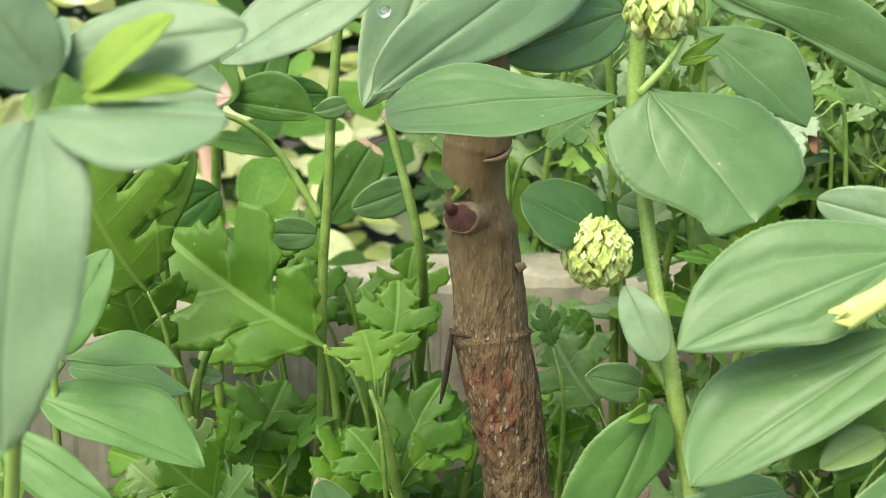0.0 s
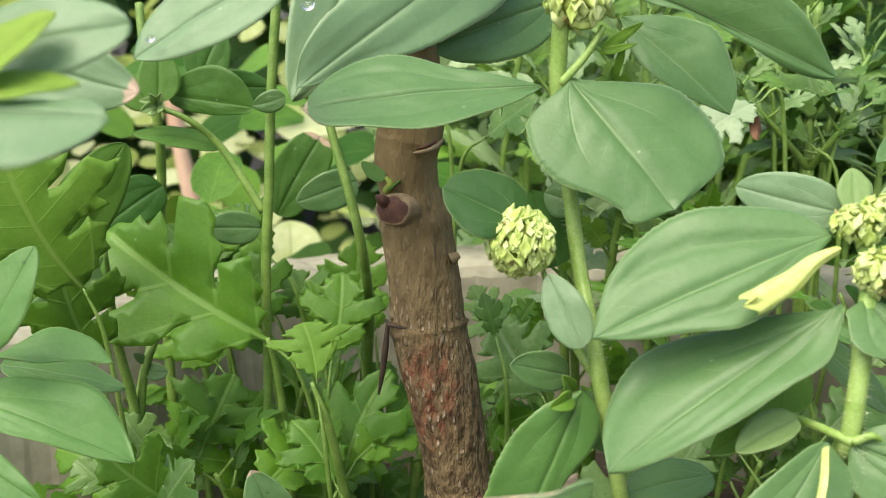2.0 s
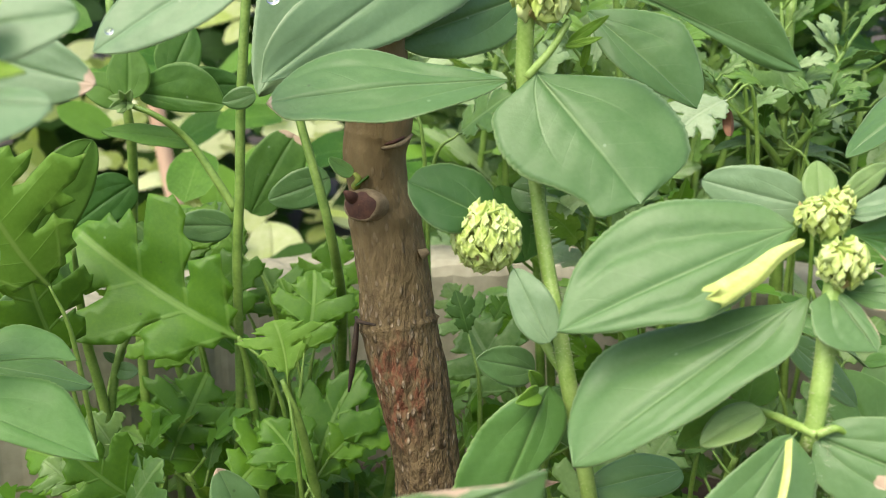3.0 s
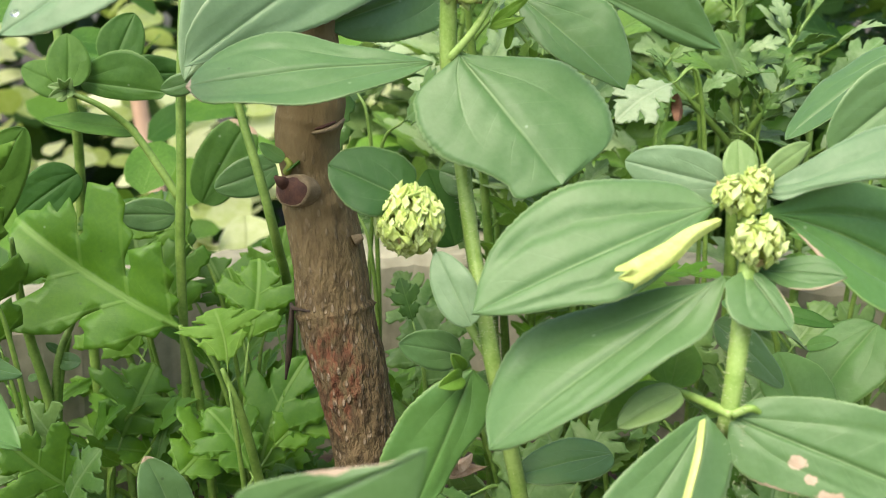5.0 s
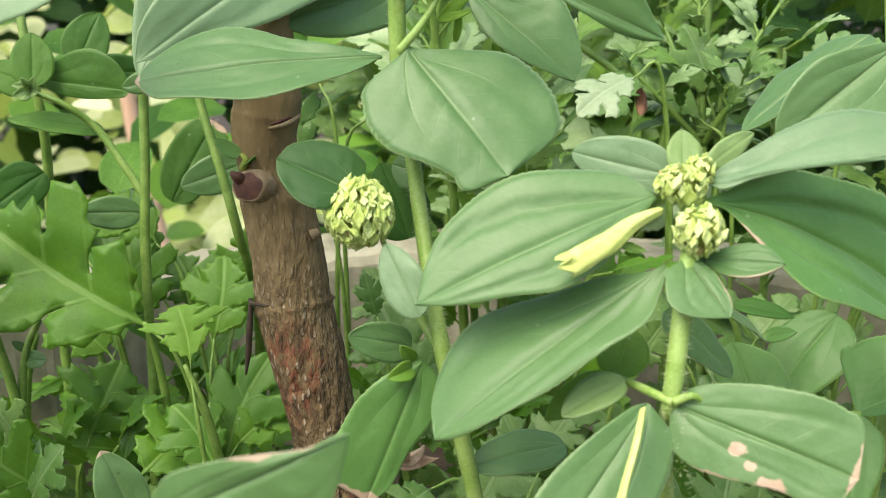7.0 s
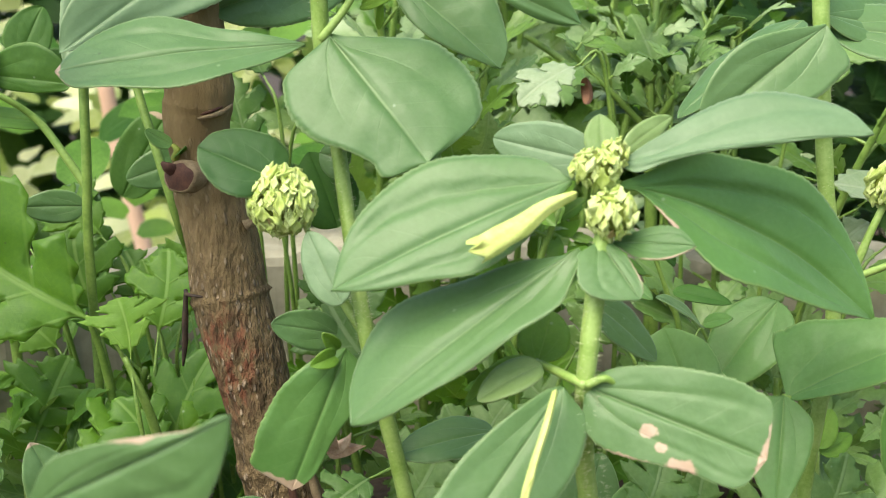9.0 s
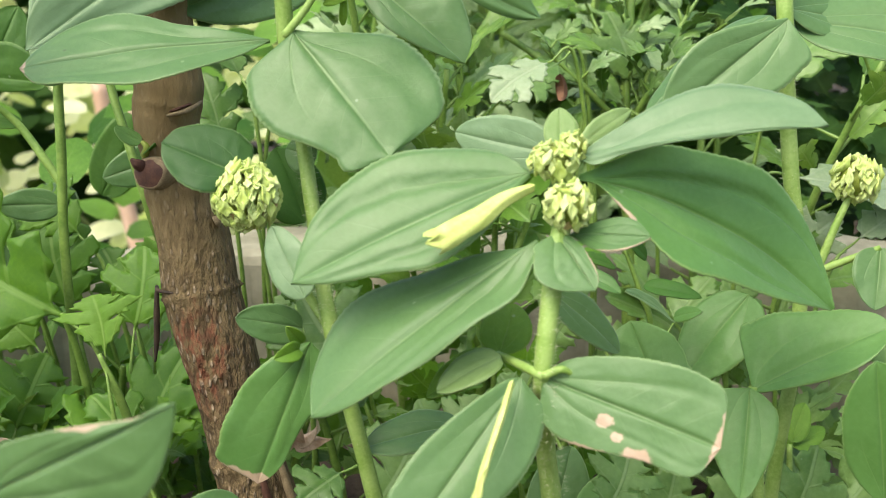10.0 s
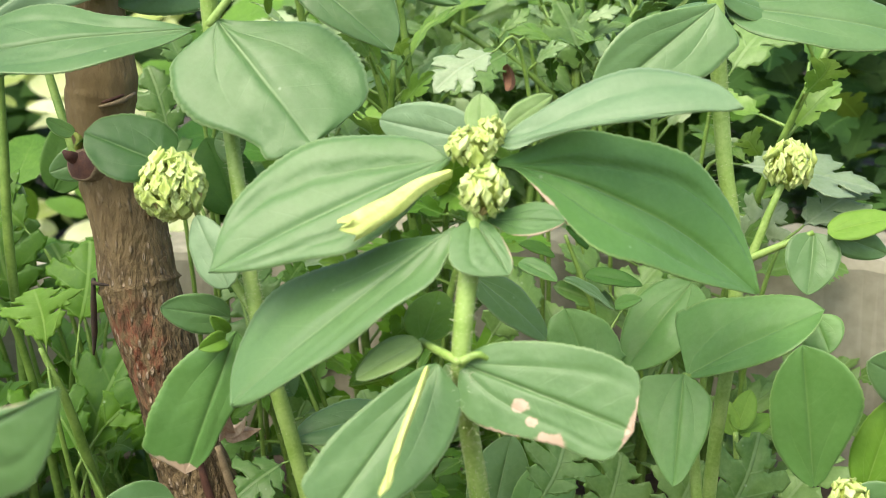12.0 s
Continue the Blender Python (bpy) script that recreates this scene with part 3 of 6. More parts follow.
def bud_head(parent, centre, radius, count, label, seed=1, stretch=(1, 1, 1)):
    """A dense round head of tiny buds on a dark core."""
    rnd = random.Random(seed)
    v, f = lathe_ball(radius * 0.72)
    c = Vector(centre)
    v = [c + Vector((p[0] * stretch[0], p[1] * stretch[1], p[2] * stretch[2])) for p in v]
    head = part("bud_head", v, f, BUD_CORE, parent, label)
    size = radius * (0.34 if count > 200 else 0.50 if count > 70 else 0.60)
    for i in range(count):
        z = 1 - 2 * (i + 0.5) / count
        g = i * 2.399963 + rnd.uniform(-0.25, 0.25)
        r = math.sqrt(1 - z * z)
        d = Vector((r * math.cos(g), r * math.sin(g), z + rnd.uniform(-0.08, 0.08))).normalized()
        tilt = (d + Vector((rnd.uniform(-0.6, 0.6), rnd.uniform(-0.6, 0.6), rnd.uniform(-0.4, 0.6)))).normalized()
        ob = new("bud", BUD_MESH)
        s = size * rnd.uniform(0.5, 1.15)
        place = c + Vector((d.x * stretch[0], d.y * stretch[1], d.z * stretch[2])) * radius * rnd.uniform(0.78, 0.92)
        ob.parent = head
        ob.matrix_basis = Matrix.LocRotScale(place, tilt.to_track_quat("Z", "Y"), (s * rnd.uniform(0.45, 0.9), s * rnd.uniform(0.8, 1.5), s * rnd.uniform(0.6, 0.9)))
        ob.matrix_parent_inverse = (parent.matrix_basis @ head.matrix_parent_inverse).inverted()
    return head


def curved_kerb(name, points, deep, z0, z1, material):
    """A rough kerb along a curve, its worn top edges rounded; deep is its thickness towards the back."""
    line = [p for p, at in spline(points, 24)]
    soft = 0.004
    profile_of = [(0.0, z0), (0.0, z0 * 0.5 + z1 * 0.5), (0.0, z1 - soft), (soft * 0.3, z1 - soft * 0.3), (soft, z1), (deep * 0.5, z1), (deep - soft, z1), (deep - soft * 0.3, z1 - soft * 0.3), (deep, z1 - soft), (deep, z0)]
    w, verts, faces = len(profile_of), [], []
    for q, p in enumerate(line):
        d = (line[min(q + 1, len(line) - 1)] - line[max(q - 1, 0)]).normalized()
        back = Vector((-d.y, d.x, 0))
        for across, z in profile_of:
            v = p + back * across + Vector((0, 0, z))
            rough = 0.0012 * noise.noise(v * 60) + 0.0008 * noise.noise(v * 210)
            verts.append(v + back * rough + Vector((0, 0, 1.2 * rough)))
    for q in range(len(line) - 1):
        for k2 in range(w):
            a, e = q * w + k2, q * w + (k2 + 1) % w
            faces.append((a, a + w, e + w, e))
    faces += [tuple(range(w)), tuple(range(len(verts) - 1, len(verts) - w - 1, -1))]
    return part(name, verts, faces, material, smooth=False)


def foliage(name, count, place, size, shape, material, seed, tilt=0.5):
    """Many small leaf blades joined in one mesh. place(rnd) gives a point, size a range of lengths, shape 'lobed', 'ovate' or 'blade'."""
    rnd = random.Random(seed)
    rows = 7
    verts, faces, coords = [], [], []
    for q in range(count):
        b = Vector(place(rnd))
        ln = rnd.uniform(*size)
        g = rnd.uniform(0, 2 * math.pi)
        up = rnd.uniform(-0.3, 0.9)
        a = Vector((math.cos(g), math.sin(g) * 0.7, up * tilt * 2)).normalized()
        s = a.cross(Vector((rnd.uniform(-0.5, 0.5), -0.55 + rnd.uniform(-0.4, 0.4), 0.8))).normalized()
        n = s.cross(a)
        wd = ln * (rnd.uniform(0.28, 0.42) if shape != "blade" else 0.07)
        droop = rnd.uniform(0.05, 0.35)
        o = len(verts)
        if shape == "lobed":
            lv, lf, lc = lobed_blade(b, b + a * ln - Vector((0, 0, droop * ln)), wd * 2, s, 0.06, 0.12, q, "far", 0)
            verts += lv
            coords += lc
            faces += [tuple(p + o for p in f2) for f2 in lf]
            continue
        for j in range(rows + 1):
            u = j / rows
            h = (profile(u, 0.48, 0.95) + 0.02) * wd
            for v in (-1, 0, 1):
                verts.append(b + a * (ln * u) + s * h * v + n * (0.12 * h * abs(v)) - Vector((0, 0, droop * ln * u * u)))
                coords.append((u, v))
        for j in range(rows):
            for i in range(2):
                p = o + j * 3 + i
                faces.append((p, p + 1, p + 4, p + 3))
    ob = part(name, verts, faces, material)
    return finish_blade(ob, coords)


# ---- the setting ----
def ground_z(y):
    """The bed lies level; behind the kerb the ground falls away to a lower yard."""
    f = min(max((y - 0.42) / 0.43, 0.0), 1.0)
    return -0.18 * f * f * (3 - 2 * f)


def ground_sheet():
    verts, faces = [], []
    xs = [-60, -8, -2] + [-0.6 + 0.03 * i for i in range(51)] + [2, 8, 60]
    ys = [-60, -8, -2, -0.5] + [-0.05 + 0.03 * i for i in range(45)] + [2, 8, 60]
    for y in ys:
        for x in xs:
            near = 1.0 if -0.7 < x < 1.0 and -0.1 < y < 1.4 else 0.0
            verts.append((x, y, ground_z(y) + near * (0.006 * noise.noise(Vector((x * 14, y * 14, 0))) + 0.003 * noise.noise(Vector((x * 50, y * 50, 3))))))
    w = len(xs)
    for j in range(len(ys) - 1):
        for i in range(w - 1):
            q = j * w + i
            faces.append((q, q + 1, q + w + 1, q + w))
    return tagged(part("ground", verts, faces, SOIL), "bare dark brown garden soil under the plants", "soil", kind="structure")


ground_sheet()
KERB_LINE = [(-0.60, 0.06, 0), (-0.30, 0.145, 0), (-0.15, 0.200, 0), (-0.075, 0.248, 0), (-0.038, 0.285, 0), (0.012, 0.310, 0), (0.07, 0.300, 0), (0.13, 0.268, 0), (0.19, 0.232, 0), (0.32, 0.160, 0), (0.60, 0.00, 0)]
tagged(curved_kerb("kerb", KERB_LINE, 0.035, -0.06, 0.0617, CONCRETE), "low weathered pale grey concrete kerb curving behind the plants", "kerb", kind="structure")

# ---- plants ----
trunk = thing("young_tree", (0.02, 0.186, 0), "slim young tree trunk with grey-brown speckled bark", "tree")
TRUNK_LINE = [(0.0088, 0.19, 0.1649), (0.0078, 0.189, 0.1477), (0.0069, 0.188, 0.132), (0.006, 0.188, 0.1179), (0.0049, 0.188, 0.1114), (0.0053, 0.188, 0.1051), (0.0064, 0.188, 0.0975), (0.008, 0.188, 0.0866), (0.0087, 0.187, 0.0779), (0.011, 0.186, 0.0669), (0.0128, 0.186, 0.0553), (0.0137, 0.186, 0.0458), (0.014, 0.186, 0.0442), (0.0172, 0.186, 0.0319), (0.026, 0.186, -0.004)]
TRUNK_RADII = [0.0035, 0.0039, 0.0045, 0.0062, 0.0060, 0.0056, 0.0067, 0.0070, 0.0073, 0.0070, 0.0066, 0.0064, 0.0066, 0.0075, 0.009]


def young_trunk(parent, points, radii):
    """A knobbly young trunk: ring scars, faint upright ribs and dents."""
    line = spline(points, 16)
    ring, verts, faces = 48, [], []
    scars = (((0.0084, 0.187, 0.0786), 0.0010, 0.0005), ((0.0049, 0.188, 0.1143), 0.0003, 0.0007), ((0.0062, 0.188, 0.0991), 0.0006, 0.0016), ((0.0141, 0.186, 0.0454), 0.0005, 0.0012))
    for q, (p, at) in enumerate(line):
        d = (line[min(q + 1, len(line) - 1)][0] - line[max(q - 1, 0)][0]).normalized()
        x = Vector((0, 1, 0)).cross(d).normalized()
        y = d.cross(x)
        i = min(int(at), len(radii) - 2)
        r = radii[i] + (radii[i + 1] - radii[i]) * (at - i)
        for k2 in range(ring):
            g = 2 * math.pi * k2 / ring
            c, s2 = math.cos(g), math.sin(g)
            rr = r * (1 + 0.05 * noise.noise(Vector((c * 1.5, s2 * 1.5, p.z * 60))) + 0.03 * noise.noise(Vector((c * 6, s2 * 6, p.z * 120))) + 0.025 * noise.noise(Vector((c * 14, s2 * 14, p.z * 500))))
            for centre, height, wide in scars:
                drop = p.z - centre[2] + 0.0006 * noise.noise(Vector((c * 2.5, s2 * 2.5, centre[2] * 90)))
                rr += height * math.exp(-((drop / wide) ** 2)) * (0.6 + 0.8 * noise.noise(Vector((c * 4, s2 * 4, 7))))
            verts.append(p + (x * c + y * s2) * rr)
    for q in range(len(line) - 1):
        for k2 in range(ring):
            a, e = q * ring + k2, q * ring + (k2 + 1) % ring
            faces.append((a, a + ring, e + ring, e))
    faces.append(tuple(range(ring)))
    return part("trunk", verts, faces, BARK, parent)


young_trunk(trunk, TRUNK_LINE, TRUNK_RADII)


def knot(parent, at, radius, turn, name="bud_scar"):
    """A raised oval scar: pale rim round a dark sunken reddish middle."""
    verts, faces = [], []
    prof = ((1.2, -0.9), (1.14, 0.05), (1.02, 0.24), (0.90, 0.26), (0.66, 0.42), (0.34, 0.55), (0.03, 0.58))
    segs = 20
    m = Matrix.Translation(at) @ turn
    for r, h in prof:
        for j in range(segs):
            g = 2 * math.pi * j / segs
            wob = 1 + 0.16 * noise.noise(Vector((math.cos(g) * 1.6, math.sin(g) * 1.6, r * 3))) + 0.08 * noise.noise(Vector((math.cos(g) * 5, math.sin(g) * 5, r * 7)))
            verts.append(m @ Vector((r * radius * wob * 1.15 * math.cos(g), r * radius * wob * 0.85 * math.sin(g), h * radius * 0.7)))
    for i in range(len(prof) - 1):
        for j in range(segs):
            a, b = i * segs + j, i * segs + (j + 1) % segs
            faces.append((a, b, b + segs, a + segs))
    rim = part(name, verts[:3 * segs + segs], [f for f in faces if max(f) < 4 * segs], SCAR_RIM, parent)
    part("bud", verts[3 * segs:], [tuple(q - 3 * segs for q in f) for f in faces if min(f) >= 3 * segs], SCAR, rim, "dark reddish scar")
    return rim


knot(trunk, (0.0027, 0.1814, 0.1024), 0.0031, Vector((-0.45, -0.85, 0.2)).to_track_quat("Z", "Y").to_matrix().to_4x4())
tube(trunk, "leaf_scar", [(0.006, 0.1824, 0.1125), (0.0084, 0.1818, 0.1128), (0.0105, 0.1838, 0.1134), (0.0118, 0.187, 0.1144)], [0.0002, 0.0004, 0.0005, 0.0003], SCAR_RIM, ground=False)
tube(trunk, "leaf_scar", [(0.0068, 0.1824, 0.1132), (0.0088, 0.1821, 0.1137), (0.0105, 0.1842, 0.1143)], [0.0002, 0.0003, 0.0002], SCAR, ground=False)
tube(trunk, "twig_stub", [(0.0015, 0.1822, 0.1033), (0.0005, 0.1808, 0.1043), (-0.0004, 0.1806, 0.1052)], [0.0013, 0.0010, 0.0003], SCAR, ground=False)
sprout = leaf(trunk, (0.0011, 0.1832, 0.1079), (-0.0031, 0.182, 0.1109), 0.0034, (0.4, -0.3, -0.8), k=0.8, mat=LIT_LEAF, label="small green leaf sprouting above the scar")
tube(trunk, "twig_stub", [(0.0013, 0.1838, 0.1054), (0.0021, 0.1828, 0.1069), (0.0013, 0.183, 0.108)], [0.0008, 0.0007, 0.0004], BUD_CORE, ground=False)
leaf(trunk, (0.0016, 0.183, 0.1059), (0.004, 0.1815, 0.1077), 0.0022, (0.8, -0.1, 0.5), k=0.8, fold=0.4, mat=SHADED_LEAF)
tube(trunk, "bark_ridge", [(0.0006, 0.185, 0.0803), (0.0015, 0.1825, 0.0802), (0.0046, 0.1812, 0.0799)], [0.0004, 0.0004, 0.0002], DEAD_BARK, ground=False)
tube(trunk, "twig_stub", [(0.013, 0.184, 0.0924), (0.0145, 0.184, 0.0932)], [0.0012, 0.0006], SCAR_RIM, ground=False)
tube(trunk, "bark_strip", [(0.0009, 0.1838, 0.0802), (0.0003, 0.184, 0.0755), (-0.0005, 0.185, 0.0701), (-0.0014, 0.1855, 0.0654)], [0.0004, 0.0006, 0.0006, 0.0002], DEAD_BARK, ground=False)
tube(trunk, "bark_strip", [(0.0213, 0.181, 0.047), (0.0228, 0.181, 0.0399), (0.0245, 0.182, 0.031)], [0.0006, 0.0009, 0.0008], SCAR_RIM, ground=False)
tube(trunk, "bark_strip", [(0.0179, 0.179, 0.047), (0.0188, 0.179, 0.04), (0.0204, 0.18, 0.0311)], [0.0006, 0.0008, 0.0008], SCAR, ground=False)

spurge_a = thing("spurge_plant", (0.045, 0.16, 0), "green spurge plant with paired oval leaves and a round bud head", "weed plant", "spurge plants")
tube(spurge_a, "stem", [(0.0336, 0.168, 0.1559), (0.0313, 0.166, 0.1388), (0.0308, 0.167, 0.1253), (0.0321, 0.166, 0.1126), (0.0338, 0.161, 0.0962), (0.0352, 0.155, 0.0864), (0.0363, 0.153, 0.0791), (0.0378, 0.152, 0.0705), (0.0396, 0.152, 0.0608), (0.0423, 0.154, 0.0427), (0.0451, 0.16, 0.0104)], [0.00114, 0.00133, 0.00146, 0.00129, 0.00128, 0.00125, 0.00142, 0.00134, 0.00136, 0.00141, 0.00151])
tube(spurge_a, "side_shoot", [(0.0361, 0.154, 0.0791), (0.0333, 0.156, 0.0834), (0.0306, 0.157, 0.0884), (0.0275, 0.157, 0.0963)], [0.00090, 0.00090, 0.00072, 0.00045])
tube(spurge_a, "side_shoot", [(0.0308, 0.164, 0.1254), (0.0349, 0.164, 0.13), (0.0377, 0.165, 0.1343)], [0.00072, 0.00062, 0.00053])
leaf(spurge_a, (0.0281, 0.1670, 0.1250), (-0.0101, 0.1600, 0.1224), 0.0180, (-0.167, 0.789, 0.591), shape=((0.05, 0.113, 0.181, 0.211, 0.203, 0.16, 0.105), (0.037, 0.067, 0.129, 0.22, 0.251, 0.218, 0.107)), arch=0.03, dry="tipL", fold=0.05)
leaf(spurge_a, (0.0315, 0.2000, 0.1568), (-0.0122, 0.1690, 0.1250), 0.0167, (-0.585, -0.005, 0.811), shape=((0.041, 0.104, 0.155, 0.146, 0.116, 0.051, 0.026), (0.021, 0.042, 0.07, 0.098, 0.113, 0.109, 0.063)), arch=0.04, fold=0.05, mat=SHEEN_LEAF)
leaf(spurge_a, (0.0009, 0.2050, 0.1657), (-0.0143, 0.1780, 0.1225), 0.0185, (-0.929, -0.062, 0.365), peak=0.5, k=1, mat=SHEEN_LEAF)
leaf(spurge_a, (0.0339, 0.2000, 0.1392), (0.0096, 0.1860, 0.1311), 0.0150, (-0.333, 0.030, 0.943), peak=0.5, k=0.9)
leaf(spurge_a, (0.0324, 0.1640, 0.1262), (0.0471, 0.1520, 0.1068), 0.0275, (-0.710, -0.404, -0.577), shape=((0.075, 0.26, 0.451, 0.526, 0.54, 0.491, 0.375), (0.331, 0.433, 0.476, 0.451, 0.349, 0.259, 0.231)), fold=-0.03, cup=0.04, arch=0.03)
leaf(spurge_a, (0.0424, 0.1760, 0.1358), (0.0598, 0.1700, 0.1196), 0.0139, (-0.697, -0.380, -0.608), shape=((0.077, 0.191, 0.313, 0.379, 0.333, 0.244, 0.136), (0.054, 0.132, 0.184, 0.187, 0.144, 0.085, 0.035)), fold=0.12, arch=0.03)
leaf(spurge_a, (0.0379, 0.1580, 0.1424), (0.0706, 0.1520, 0.1263), 0.0092, (-0.641, 0.126, -0.757), shape=((0.041, 0.102, 0.156, 0.195, 0.197, 0.132, 0.047), (0.036, 0.053, 0.02, 0.02, 0.038, 0.052, 0.034)), fold=0.05)
leaf(spurge_a, (0.0329, 0.1485, 0.0862), (0.0279, 0.1540, 0.0966), 0.0068, (0.942, -0.05, 0.318), peak=0.5, k=0.9, fold=0.05, arch=0.04, mat=SHEEN_LEAF)
leaf(spurge_a, (0.0244, 0.1570, 0.1040), (0.0117, 0.1560, 0.1103), 0.0125, (0.309, 0.621, 0.721), shape=((0.087, 0.232, 0.377, 0.409, 0.378, 0.287, 0.156), (0.335, 0.428, 0.466, 0.447, 0.4, 0.308, 0.189)), mat=SHADED_SPURGE_LEAF)
leaf(spurge_a, (0.0312, 0.17, 0.0940), (0.0268, 0.173, 0.1068), 0.0108, (0.92, 0.23, 0.32), k=0.95, mat=SHADED_LEAF)
leaf(spurge_a, (0.0331, 0.1500, 0.0786), (0.0235, 0.1470, 0.0568), 0.0133, (-0.877, -0.032, 0.479), shape=((0.128, 0.206, 0.203, 0.152, 0.126, 0.106, 0.056), (0.083, 0.205, 0.291, 0.334, 0.349, 0.328, 0.285)), arch=0.03, fold=0.03, dry="tipend", mat=LIT_LEAF)
leaf(spurge_a, (0.0314, 0.155, 0.0795), (0.0218, 0.15, 0.0832), 0.0064, (0.202, 0.298, 0.933), k=0.85)
leaf(spurge_a, (0.0316, 0.15, 0.0777), (0.0277, 0.147, 0.0771), 0.0031, (-0.316, 0.21, 0.925), k=0.9, fold=0.5, arch=0.15, mat=YOUNG)
leaf(spurge_a, (0.0316, 0.151, 0.0782), (0.0298, 0.148, 0.0819), 0.0024, (0.715, 0.326, 0.619), k=0.9, fold=0.5, mat=YOUNG)
leaf(spurge_a, (0.0341, 0.168, 0.1053), (0.0289, 0.17, 0.1069), 0.0066, (0.325, 0.101, 0.94), k=0.9)
leaf(spurge_a, (0.0334, 0.158, 0.0749), (0.0403, 0.156, 0.0654), 0.0084, (-0.804, -0.301, -0.513), k=0.9)
leaf(spurge_a, (0.0563, 0.1580, 0.0605), (0.0395, 0.1540, 0.0587), 0.0087, (-0.251, 0.834, 0.491), k=0.9)
leaf(spurge_a, (0.0376, 0.166, 0.1306), (0.0437, 0.163, 0.1349), 0.0018, (0.548, -0.085, -0.832), k=1, mat=YOUNG)
leaf(spurge_a, (0.0372, 0.166, 0.1302), (0.0427, 0.163, 0.1316), 0.0013, (0.216, -0.044, -0.975), k=1, mat=YOUNG)
leaf(spurge_a, (0.0401, 0.167, 0.1267), (0.0409, 0.164, 0.1319), 0.0014, (0.959, -0.149, -0.241), k=1, mat=YOUNG)
bud_head(spurge_a, (0.0238, 0.157, 0.1011), 0.00584, 380, "yellow-green ball of tiny buds", 3)
bud_head(spurge_a, (0.0338, 0.166, 0.1379), 0.00520, 60, "yellow-green ball of tiny buds", 5, (1, 1, 0.75))

hairs(spurge_a, [(0.0313, 0.166, 0.1388), (0.0308, 0.167, 0.1253), (0.0321, 0.166, 0.1126), (0.0338, 0.161, 0.0962), (0.0352, 0.155, 0.0864), (0.0363, 0.153, 0.0791), (0.0396, 0.152, 0.0608)], 0.0013, 700, 4)

spurge_c = thing("spurge_plant", (0.078, 0.132, 0), "green spurge plant with large serrated leaves and open yellow-green buds", "weed plant", "spurge plants")
tube(spurge_c, "stem", [(0.0718, 0.142, 0.1038), (0.0718, 0.138, 0.1003), (0.0696, 0.134, 0.094), (0.0687, 0.132, 0.0889), (0.0671, 0.1305, 0.0781), (0.0676, 0.135, 0.0723), (0.0682, 0.139, 0.0637), (0.0693, 0.141, 0.0517), (0.0696, 0.143, 0.0301)], [0.00122, 0.00135, 0.00140, 0.00139, 0.00132, 0.00146, 0.00151, 0.00156, 0.00163])
tube(spurge_c, "side_shoot", [(0.0671, 0.129, 0.0785), (0.0637, 0.134, 0.079), (0.0618, 0.142, 0.0778)], [0.00069, 0.00064, 0.00050])
tube(spurge_c, "leaf_stalk", [(0.0671, 0.129, 0.0786), (0.0694, 0.1285, 0.0796), (0.0713, 0.129, 0.0784)], [0.00062, 0.00054, 0.00031])
leaf(spurge_c, (0.0672, 0.1420, 0.1047), (0.0326, 0.1370, 0.0913), 0.0193, (-0.333, 0.620, 0.710), shape=((0.042, 0.122, 0.186, 0.201, 0.142, 0.095, 0.039), (0.124, 0.212, 0.28, 0.314, 0.284, 0.204, 0.085)), ribs=4.0, arch=0.04, fold=0.06)
leaf(spurge_c, (0.0676, 0.1370, 0.0957), (0.0345, 0.1330, 0.0728), 0.0180, (-0.386, 0.824, 0.415), shape=((0.067, 0.151, 0.158, 0.147, 0.124, 0.091, 0.042), (0.027, 0.097, 0.175, 0.251, 0.287, 0.238, 0.131)), ribs=2.4, arch=0.03, fold=0.05)
leaf(spurge_c, (0.0745, 0.1420, 0.1065), (0.1079, 0.1360, 0.1102), 0.0164, (-0.100, -0.700, -0.705), shape=((0.053, 0.104, 0.192, 0.239, 0.246, 0.192, 0.106), (0.053, 0.027, 0.021, 0.02, 0.013, 0.013, 0.013)), ribs=2.4, arch=0.05, mat=SHEEN_LEAF, fold=0.05)
leaf(spurge_c, (0.0758, 0.146, 0.1082), (0.0836, 0.15, 0.1124), 0.0036, (0.523, -0.13, -0.842), k=0.9, mat=TENDER_LEAF)
leaf(spurge_c, (0.0718, 0.15, 0.1063), (0.0573, 0.156, 0.1097), 0.0086, (0.261, 0.091, 0.961), k=0.8, mat=SHEEN_LEAF)
leaf(spurge_c, (0.0725, 0.147, 0.1071), (0.0728, 0.15, 0.1132), 0.0052, (0.998, -0.066, -0.019), k=0.9, mat=TENDER_LEAF)
leaf(spurge_c, (0.0742, 0.1410, 0.1038), (0.1139, 0.1470, 0.0805), 0.0238, (-0.288, -0.686, -0.668), shape=((0.05, 0.144, 0.203, 0.231, 0.24, 0.184, 0.075), (0.023, 0.138, 0.273, 0.256, 0.212, 0.138, 0.053)), ribs=4.0, arch=0.03, fold=0.32, dry="base", mat=LIT_LEAF, bend=-0.08)
leaf(spurge_c, (0.0700, 0.1350, 0.0973), (0.0741, 0.1280, 0.0905), 0.0081, (-0.998, 0.066, 0.011), shape=((0.067, 0.139, 0.168, 0.182, 0.172, 0.141, 0.081), (0.337, 0.424, 0.522, 0.577, 0.542, 0.374, 0.133)), dry="side")
leaf(spurge_c, (0.0721, 0.1370, 0.0965), (0.0823, 0.1310, 0.0968), 0.0057, (-0.336, -0.640, -0.691), shape=((0.043, 0.108, 0.179, 0.228, 0.232, 0.191, 0.071), (0.045, 0.116, 0.209, 0.247, 0.222, 0.157, 0.072)), dry="sideR")
